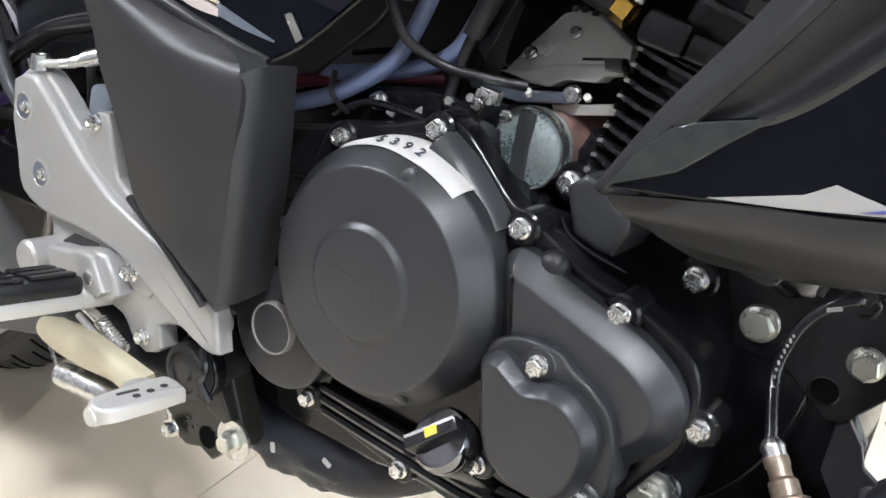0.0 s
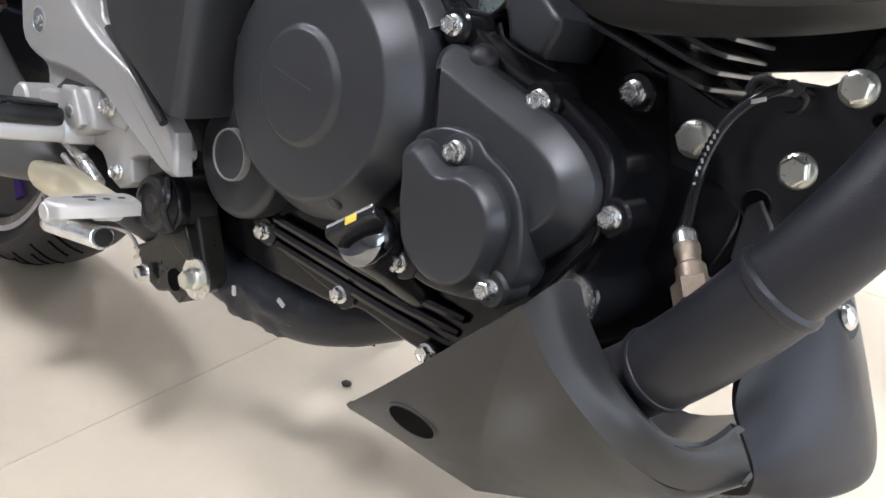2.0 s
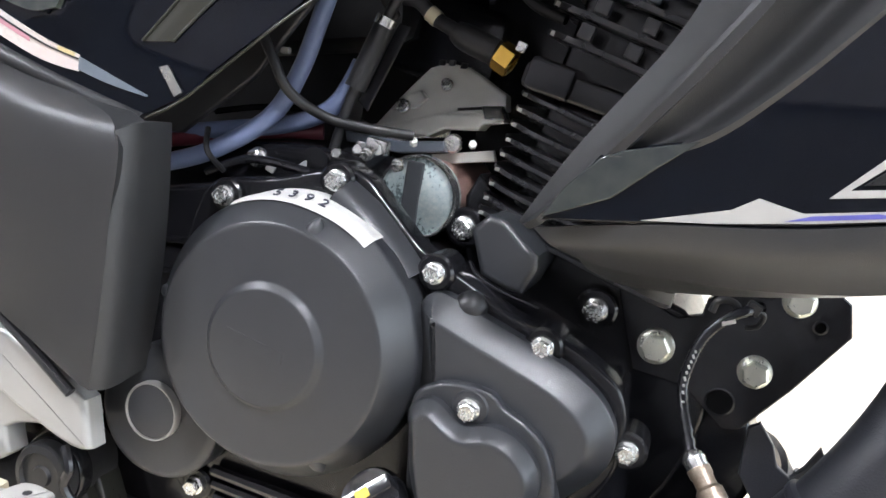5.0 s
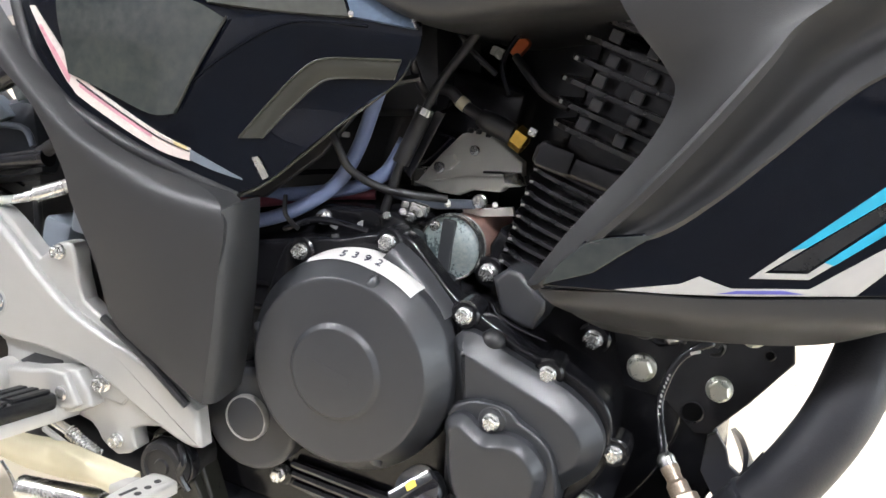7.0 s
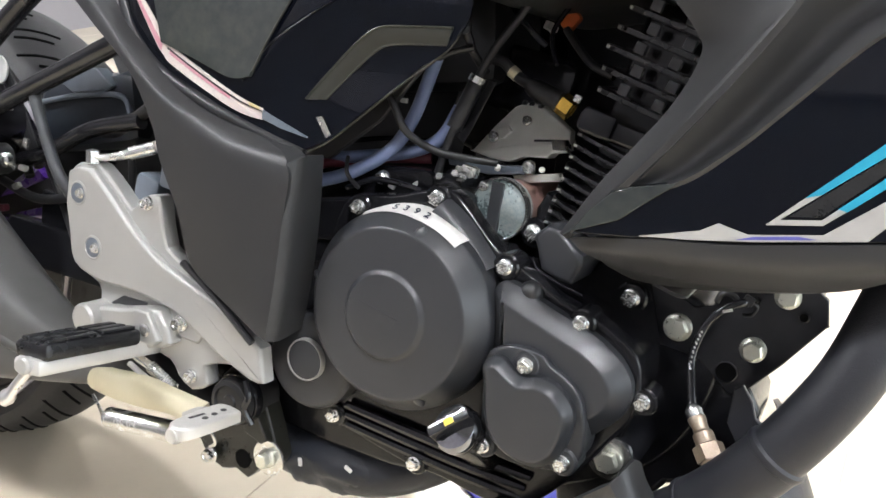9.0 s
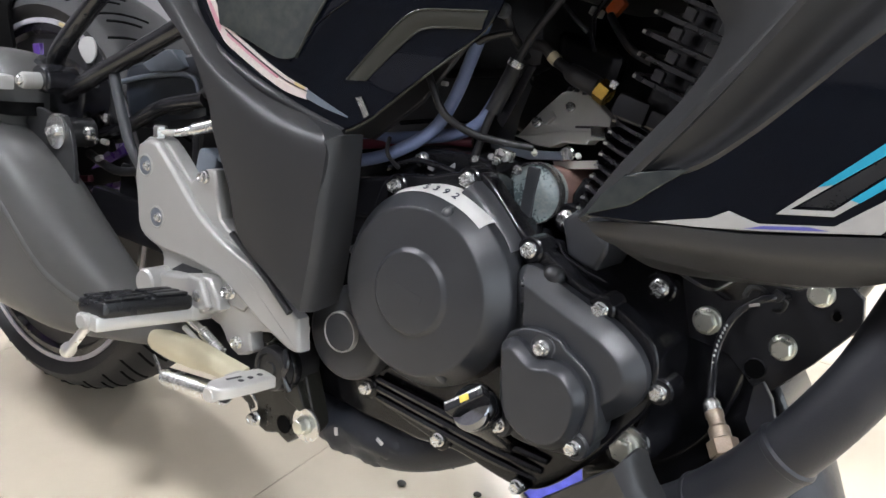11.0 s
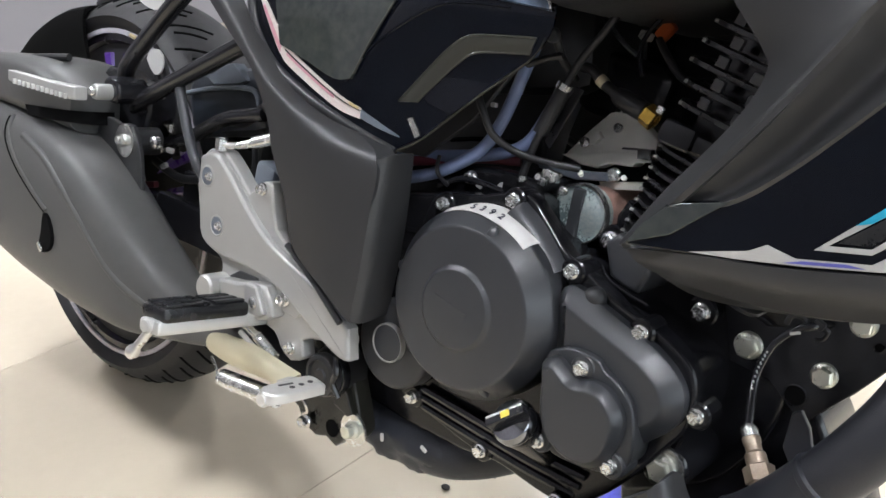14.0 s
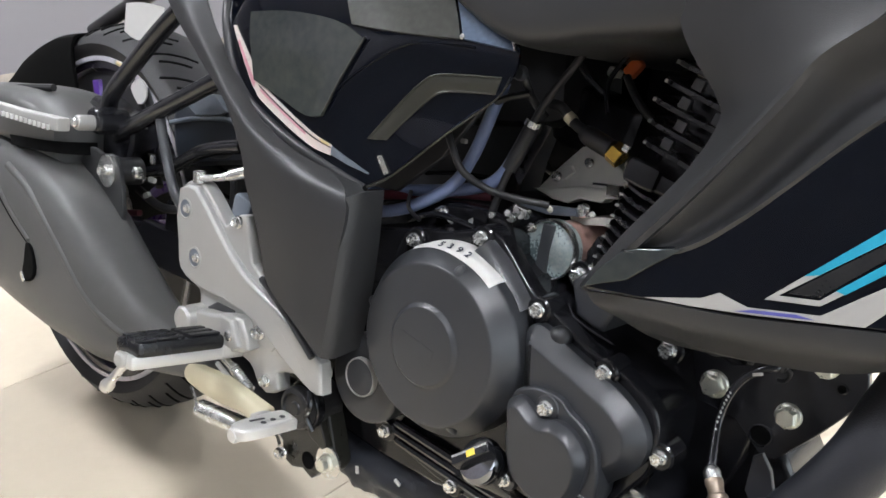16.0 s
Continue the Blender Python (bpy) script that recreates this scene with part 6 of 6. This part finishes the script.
    part("crimp", tube([(-0.336, -0.1465, 0.436), (-0.318, -0.134, 0.4435)], 0.0064, seg=14, n=2), ZINC, un)
    part("master_cylinder", block((-0.318, -0.135, 0.385), (0.03, 0.03, 0.07), (0, 12, 0), 0.006), GREYBOX, bike, "dark grey brake master cylinder")
    part("reservoir_clip", block((-0.289, -0.14, 0.425), (0.016, 0.016, 0.03), (0, 8, 0), 0.003), GREYBOX, bike)


footrest()


def rear_end():
    cx, cz = -0.77, 0.291
    prof = []
    for k in range(-12, 13):
        t = k / 12
        prof.append((0.287 - 0.026 * abs(t) ** 2.4, 0.066 * t))
    tyre = [(0.233, -0.05), (0.238, -0.058), (0.245, -0.064), (0.254, -0.0685)] + prof[1:-1] + [(0.254, 0.0685), (0.245, 0.064), (0.238, 0.058), (0.233, 0.05)]
    wheel = part("rear_wheel", lathe(tyre, (cx, 0, cz), (0, 1, 0), 96), TYRE, bike, "black rear tyre on a purple-black cast wheel", angle=60)
    rim = [(r * 1.05, y) for r, y in ((0.2235, -0.058), (0.2235, -0.052), (0.21, -0.046), (0.196, -0.03), (0.196, 0.03), (0.21, 0.046), (0.2235, 0.052), (0.2235, 0.058), (0.211, 0.058), (0.202, 0.04), (0.19, 0.0), (0.202, -0.04), (0.211, -0.058))]
    bm = bmesh.new()
    seg = 80
    rings = [[bm.verts.new((cx + r * math.cos(a), y, cz + r * math.sin(a))) for a in (2 * math.pi * i / seg for i in range(seg))] for r, y in rim]
    for a, b in zip(rings, rings[1:] + rings[:1]):
        for i in range(seg):
            bm.faces.new((a[i - 1], a[i], b[i], b[i - 1]))
    part("rim", bm, RIM, wheel, "black cast rim")
    bm = bmesh.new()
    rings = [[bm.verts.new((cx + r * math.cos(a), y, cz + r * math.sin(a))) for a in (2 * math.pi * i / seg for i in range(seg))] for r, y in ((0.2378, -0.061), (0.2315, -0.061), (0.2315, -0.0575), (0.2378, -0.0575))]
    for a, b in zip(rings, rings[1:] + rings[:1]):
        for i in range(seg):
            bm.faces.new((a[i - 1], a[i], b[i], b[i - 1]))
    part("rim_tape", bm, STRIPE, wheel, "thin silver rim tape")
    part("tape_end", tube([(cx + 0.2347 * math.cos(radians(a)), -0.0612, cz + 0.2347 * math.sin(radians(a))) for a in (80, 76, 72, 68)], 0.003, seg=6, n=2), AMBER, wheel)
    part("hub", lathe([(0.045, -0.06), (0.05, -0.05), (0.05, 0.05), (0.045, 0.06)], (cx, 0, cz), (0, 1, 0), 40), PURPLE, wheel)
    for k in range(5):
        t = radians(72 * k + 20)
        for s in (-1, 1):
            c, sn = math.cos(t + s * 0.13), math.sin(t + s * 0.13)
            part("spoke", tube([(cx + 0.045 * math.cos(t), -0.03, cz + 0.045 * math.sin(t)), (cx + 0.12 * c, -0.042, cz + 0.12 * sn), (cx + 0.205 * c, -0.046, cz + 0.205 * sn)], [0.014, 0.009, 0.013], seg=8, n=3), PURPLE, wheel)
    # tread grooves cut as dark inlays
    for k in range(32):
        t = 2 * math.pi * k / 32
        for off, y0, y1, dt in ((0.0, -0.06, -0.006, -0.16), (0.1, -0.05, -0.02, -0.1)):
            pts = []
            for q in range(5):
                y = y0 + (y1 - y0) * q / 4
                r = 0.2866 - 0.026 * abs(y / 0.066) ** 2.4
                tt = t + off + dt * q / 4
                pts.append((cx + r * math.cos(tt), y, cz + r * math.sin(tt)))
            part("tread_groove", tube(pts, 0.0021, seg=6, n=1), HOLE, wheel)
    part("brake_disc", lathe([(0.105, 0), (0.105, 0.004), (0.07, 0.004)], (cx, -0.065, cz), (0, -1, 0), 48), WORN, wheel, "steel brake disc")
    # swing arm
    arm = part("swing_arm", tube([(-0.24, -0.09, 0.3), (-0.4, -0.1, 0.318), (-0.56, -0.105, 0.318), (-0.76, -0.105, 0.302)], [0.026, 0.023, 0.022, 0.02], seg=20), FRAME, bike, "gloss black steel swing arm")
    part("axle_nut", hexagon(0.014, 0, 0.012, (-0.77, -0.128, 0.291), (0, -1, 0), bmesh.new()), ZINC, arm)
    part("torque_strut", block((-0.47, -0.115, 0.318), (0.16, 0.02, 0.05), (0, 2, 0), 0.006), FRAME, arm)
    # subframe tubes and junction
    part("subframe_tube", tube([(-0.605, -0.135, 0.46), (-0.575, -0.15, 0.488), (-0.522, -0.152, 0.53), (-0.45, -0.155, 0.578), (-0.36, -0.155, 0.63)], 0.0098, seg=16), FRAME, bike, "gloss black subframe tube")
    part("subframe_tube", tube([(-0.575, -0.138, 0.441), (-0.527, -0.15, 0.46), (-0.359, -0.155, 0.527), (-0.3, -0.155, 0.55)], 0.0095, seg=16), FRAME, bike, "gloss black subframe tube")
    part("subframe_joint", prism([(-0.655, 0.46), (-0.63, 0.485), (-0.59, 0.475), (-0.545, 0.47), (-0.535, 0.44), (-0.56, 0.4), (-0.6, 0.405), (-0.64, 0.43)], -0.11, -0.145, 0.006, smooth=2), FRAME, bike, "black subframe joint")
    # passenger footrest, folded back
    hinge = part("passenger_footrest_hinge", prism([(-0.578, 0.472), (-0.562, 0.478), (-0.547, 0.47), (-0.545, 0.456), (-0.556, 0.447), (-0.574, 0.452)], -0.14, -0.178, 0.005, smooth=2), FRAME, bike, "black passenger footrest hinge")
    part("hinge_pin", lathe([(0.0055, 0), (0.0055, 0.003), (0.004, 0.0045), (0, 0.005)], (-0.5615, -0.1975, 0.4595), seg=16), POLISHED, hinge)
    pf = part("passenger_footrest", loft([(-0.658, -0.247, -0.241, 0.4615, 0.4705), (-0.653, -0.248, -0.238, 0.458, 0.4708), (-0.61, -0.233, -0.22, 0.4525, 0.4665), (-0.575, -0.217, -0.2, 0.448, 0.4635), (-0.571, -0.212, -0.203, 0.45, 0.462)], power=7), ALLOY, bike, "bright alloy passenger footrest, folded")
    for k in range(12):
        x = -0.644 + 0.006 * k
        part("tread_rib", block((x, -0.2478 + (x + 0.644) * 0.4, 0.4595 - (x + 0.644) * 0.12), (0.0028, 0.004, 0.006), bevel=0.0008), BRIGHT, pf)
    part("knuckle", lathe([(0.009, -0.02), (0.009, 0.01), (0.0075, 0.0125), (0, 0.013)], (-0.5615, -0.185, 0.4595), seg=24), ALLOY, pf)
    # muffler: short, fat, rising to the rear
    secs = [(-0.305, -0.163, -0.143, 0.226, 0.244), (-0.345, -0.182, -0.142, 0.218, 0.254), (-0.40, -0.206, -0.144, 0.212, 0.28), (-0.46, -0.228, -0.146, 0.206, 0.33), (-0.53, -0.236, -0.14, 0.206, 0.378), (-0.60, -0.241, -0.128, 0.208, 0.407), (-0.70, -0.247, -0.12, 0.222, 0.424), (-0.82, -0.25, -0.115, 0.25, 0.43), (-0.95, -0.245, -0.12, 0.275, 0.43)]
    muf = part("muffler", loft(secs, 48, 3.0), MUFFLER, bike, "matte black stubby exhaust muffler")
    skin = BVHTree.FromPolygons([v.co.copy() for v in muf.data.vertices], [tuple(f.vertices) for f in muf.data.polygons])
    def on_skin(x, z, lift):
        return skin.ray_cast(Vector((x, -0.5, z)), Vector((0, 1, 0)))[0] + Vector((0, -lift, 0))
    seam = spline([(-0.705, 0.412), (-0.69, 0.39), (-0.6575, 0.3626), (-0.62, 0.338), (-0.588, 0.32)], 5)
    part("end_seam", tube([on_skin(*q, 0.0) for q in seam], 0.0022, seg=8, straight=True), HOLE, muf, "narrow dark joint of the end cover")
    part("seam_lip", tube([on_skin(q.x + 0.004, q.y + 0.0015, -0.0005) for q in seam], 0.003, seg=10, straight=True), MUFFLER, muf)
    crease = spline([(-0.66, 0.395), (-0.6, 0.375), (-0.53, 0.33), (-0.46, 0.275), (-0.4, 0.243)], 5)
    part("body_crease", tube([on_skin(*q, -0.0042) for q in crease], 0.006, seg=12, straight=True), MUFFLER, muf)
    up = [(-0.60, -0.205, -0.105, 0.405, 0.46), (-0.66, -0.225, -0.1, 0.415, 0.484), (-0.74, -0.228, -0.1, 0.42, 0.487), (-0.84, -0.23, -0.105, 0.425, 0.478), (-0.95, -0.23, -0.115, 0.43, 0.455)]
    part("muffler_cover", loft(up, 32, 4), MUFFLER, muf, "matte black muffler cover")
    # black sheet painted in for the shade under the muffler cover
    part("cover_groove", sheet([[(-0.665, -0.2275, 0.432), (-0.61, -0.2105, 0.433), (-0.585, -0.19, 0.434), (-0.575, -0.165, 0.435)], [(-0.655, -0.2285, 0.421), (-0.608, -0.2125, 0.42), (-0.583, -0.192, 0.42), (-0.573, -0.166, 0.42)]], 0.012, 4), HOLE, muf, "shadowed joint below the muffler cover")
    part("outlet_slot", prism([(-0.588, 0.318), (-0.574, 0.314), (-0.566, 0.294), (-0.572, 0.278), (-0.592, 0.27), (-0.6, 0.276), (-0.593, 0.296)], -0.21, -0.2425, 0.002, smooth=2), HOLE, muf, "dark slot in the muffler")
    part("slot_clip", block((-0.592, -0.2435, 0.277), (0.012, 0.003, 0.006), (0, 50, 0), 0.001), ZINC, muf)
    part("cover_strap", tube([(-0.86, -0.2, 0.43), (-0.828, -0.205, 0.447), (-0.8, -0.205, 0.464), (-0.76, -0.2, 0.475), (-0.711, -0.195, 0.484), (-0.655, -0.18, 0.49)], 0.0045, seg=8), RUBBER, muf, "thin black rubber strap")
    hang = part("muffler_bracket", prism([(-0.6, 0.41), (-0.576, 0.43), (-0.55, 0.426), (-0.52, 0.427), (-0.503, 0.396), (-0.5, 0.35), (-0.518, 0.352), (-0.556, 0.384)], -0.168, -0.173, 0.0015, smooth=2), MATTE, bike, "black muffler hanger plate")
    part("washer", lathe([(0.019, 0), (0.019, 0.002), (0.018, 0.0026)], (-0.534, -0.173, 0.4085), seg=32), ZINC, hang, "large bright washer")
    bolt(MID_BOLT, -0.534, -0.1755, 0.4085, hang)
    part("rubber_bush", lathe([(0.016, 0), (0.016, 0.028), (0.013, 0.03)], (-0.53, -0.137, 0.408), seg=24), RUBBER, hang)
    part("bush_bolt", lathe([(0.0075, 0), (0.0075, 0.006), (0.005, 0.008)], (-0.505, -0.15, 0.41), seg=16), ZINC, hang)
    # brake reservoir hose, grey battery box, rear mudguard
    part("reservoir_hose", tube([(-0.47, -0.148, 0.49), (-0.457, -0.153, 0.468), (-0.435, -0.158, 0.435), (-0.413, -0.162, 0.407), (-0.4, -0.155, 0.385)], 0.0056, seg=14), DUCT, bike, "grey rubber reservoir hose")
    box = part("battery_box", block((-0.465, -0.045, 0.462), (0.15, 0.1, 0.075), (0, -10, 0), 0.018), BOXDARK, bike, "dark blue-grey plastic battery box")
    part("box_panel", prism([(-0.492, 0.489), (-0.452, 0.507), (-0.4414, 0.5085), (-0.416, 0.492), (-0.43, 0.486), (-0.476, 0.481)], -0.085, -0.1, 0.002), GREYBOX, box, "paler grey plastic panel")
    part("box_ledge", tube([(-0.53, -0.098, 0.466), (-0.47, -0.1, 0.478), (-0.405, -0.1, 0.4835), (-0.39, -0.1, 0.468)], 0.003, seg=10), GREYBOX, box)
    for pts, r in ((((-0.46, -0.12, 0.428), (-0.42, -0.122, 0.447), (-0.38, -0.125, 0.452), (-0.33, -0.13, 0.478)), 0.006), (((-0.354, -0.13, 0.434), (-0.35, -0.132, 0.41), (-0.353, -0.132, 0.39)), 0.0035), (((-0.56, -0.12, 0.38), (-0.5, -0.125, 0.37), (-0.44, -0.13, 0.38), (-0.39, -0.13, 0.4)), 0.005)):
        part("battery_cable", tube(list(pts), r, seg=12), RUBBER, box, "black rubber-covered cable")
    part("red_tag", block((-0.585, -0.12, 0.3455), (0.06, 0.008, 0.008), (0, -11, 0), 0.002), MAROON, box, "dull red wiring sleeve")
    for x, z, a in ((-0.534, 0.461, 20), (-0.55, 0.393, 60), (-0.512, 0.4, 10), (-0.523, 0.38, -30)):
        part("cable_clip", block((x, -0.13, z), (0.009, 0.006, 0.006), (0, a, 15), 0.0015), ALLOY, box)
    part("shock_absorber", tube([(-0.36, 0.0, 0.42), (-0.45, 0.0, 0.56)], 0.03, seg=20, n=2), DARK, bike, "black rear shock absorber")
    part("inner_mudguard", sheet([[(-0.42, -0.085, 0.33), (-0.4, -0.085, 0.45), (-0.46, -0.085, 0.56)], [(-0.37, 0.0, 0.33), (-0.34, 0.0, 0.46), (-0.42, 0.0, 0.6)], [(-0.42, 0.085, 0.33), (-0.4, 0.085, 0.45), (-0.46, 0.085, 0.56)]], 0.004, 5), DARK, bike, "black inner mudguard")
    arc = [(-0.84, 0.556), (-0.9, 0.548), (-0.95, 0.533), (-1.006, 0.508), (-1.046, 0.482), (-1.08, 0.462)]
    fender = part("rear_fender", sheet([[(x + 0.02, -0.075, z - 0.08) for x, z in arc], [(x, -0.07, z - 0.006) for x, z in arc], [(x, 0.0, z) for x, z in arc], [(x, 0.07, z - 0.006) for x, z in arc], [(x + 0.02, 0.075, z - 0.06) for x, z in arc]], 0.005, 5), FENDER, bike, "black plastic rear mudguard")
    part("fender_stay", tube([(-0.72, 0.04, 0.66), (-0.85, 0.03, 0.61), (-0.96, 0.02, 0.56)], 0.012, seg=12), DARK, fender)
    card = sheet([[(-0.637, -0.1, 0.6), (-0.59, -0.104, 0.602), (-0.55, -0.1, 0.598)], [(-0.64, -0.1, 0.566), (-0.597, -0.106, 0.557), (-0.553, -0.1, 0.562)]], 0.001, 3)
    part("pale_card", card, PAPER, fender, "pale card tucked by the mudguard")
    part("pale_tag", prism([(-0.603, 0.498), (-0.594, 0.509), (-0.576, 0.511), (-0.566, 0.5), (-0.57, 0.486), (-0.585, 0.481)], -0.108, -0.11, 0.0005, smooth=2), PAPER, fender)
    part("hose_clip", block((-0.5, -0.15, 0.405), (0.012, 0.004, 0.005), (0, 30, 0), 0.001), ZINC, bike)
    part("hose_clip", block((-0.478, -0.15, 0.43), (0.006, 0.004, 0.009), (0, 10, 0), 0.001), ZINC, bike)
    for k, (x, y, z) in enumerate(((-0.585, -0.1, 0.5), (-0.6, -0.1, 0.488), (-0.505, -0.115, 0.43))):
        part("cable_sleeve", tube([(x, y, z), (x + 0.03, y, z - 0.05), (x + 0.07, y - 0.01, z - 0.1)], 0.005, seg=10), RUBBER, bike)
    part("wiring_loom", tube([(-0.56, -0.11, 0.4), (-0.48, -0.125, 0.42), (-0.41, -0.13, 0.45), (-0.34, -0.13, 0.465)], 0.008, seg=12), FRAME, bike, "black taped wiring loom")
    part("rear_set_plate", block((-0.43, -0.11, 0.355), (0.14, 0.02, 0.04), (0, 4, 0), 0.004), FRAME, bike)
    part("swing_pivot_plate", block((-0.27, -0.1, 0.37), (0.12, 0.02, 0.2), (0, 0, 0), 0.006), DARK, bike, "dark frame plate by the swing arm pivot")
    # side stand on the far side, which carries the lean
    part("side_stand", tube([(-0.17, 0.12, 0.2), (-0.2, 0.17, 0.12), (-0.24, 0.232, 0.062)], 0.013, seg=14), FRAME, bike, "black side stand")


rear_end()


# ---------------------------------------------------------------- small things on the floor
def scrap(x, y, size, seed):
    bm = bmesh.new()
    bmesh.ops.create_icosphere(bm, subdivisions=2, radius=size)
    for v in bm.verts:
        k = 1 + 0.5 * noise.noise(v.co * 90 + Vector((seed, 0, 0)))
        v.co = Vector((v.co.x * k * 1.2, v.co.y * k, v.co.z * k * 0.45))
    low = min(v.co.z for v in bm.verts)
    ob = part("floor_scrap", bm, DEBRIS, None)
    ob.location = (x, y, -low)
    tagged(ob, "small dark crumb of dirt lying on the tiles", "dirt")


for sx, sy, sz, seed in ((-0.21, 0.086, 0.0055, 1), (-0.125, 0.121, 0.0045, 5)):
    scrap(sx, sy, sz, seed)

mat = part("floor_mat", block((0, 0, 0.003), (0.25, 0.145, 0.006), bevel=0.002), MAT_BLUE, None)
mat.matrix_basis = pose(-0.1018, 0.2528, 0, 0, 0, -31.3)
tagged(mat, "small blue carpet mat lying on the tiles under the engine", "mat")


# ---------------------------------------------------------------- floor tiles, last
def tiles():
    side, depth, gap, turn = 0.615, 1.23, 0.001, -3.0
    bm = bmesh.new()
    block((0, 0, -0.006), (side - gap, depth - gap, 0.012), bevel=0.0007, bm=bm)
    finish(bm, False)
    me = bpy.data.meshes.new("tile")
    bm.to_mesh(me)
    bm.free()
    me.materials.append(TILE)
    m = pose(-0.3735, -0.55, 0, 0, 0, turn)
    x0, x1, y0, y1, _ = ROOM
    for i in range(-10, 11):
        for j in range(-10, 11):
            c = m @ Vector(((i + 0.5) * side, (j + 0.5) * depth, 0))
            if x0 - 0.3 < c.x < x1 + 0.3 and y0 - 0.6 < c.y < y1 + 0.6:
                t = new("tile", me)
                t.parent = floor
                t.matrix_basis = m @ pose((i + 0.5) * side, (j + 0.5) * depth, 0)


tiles()
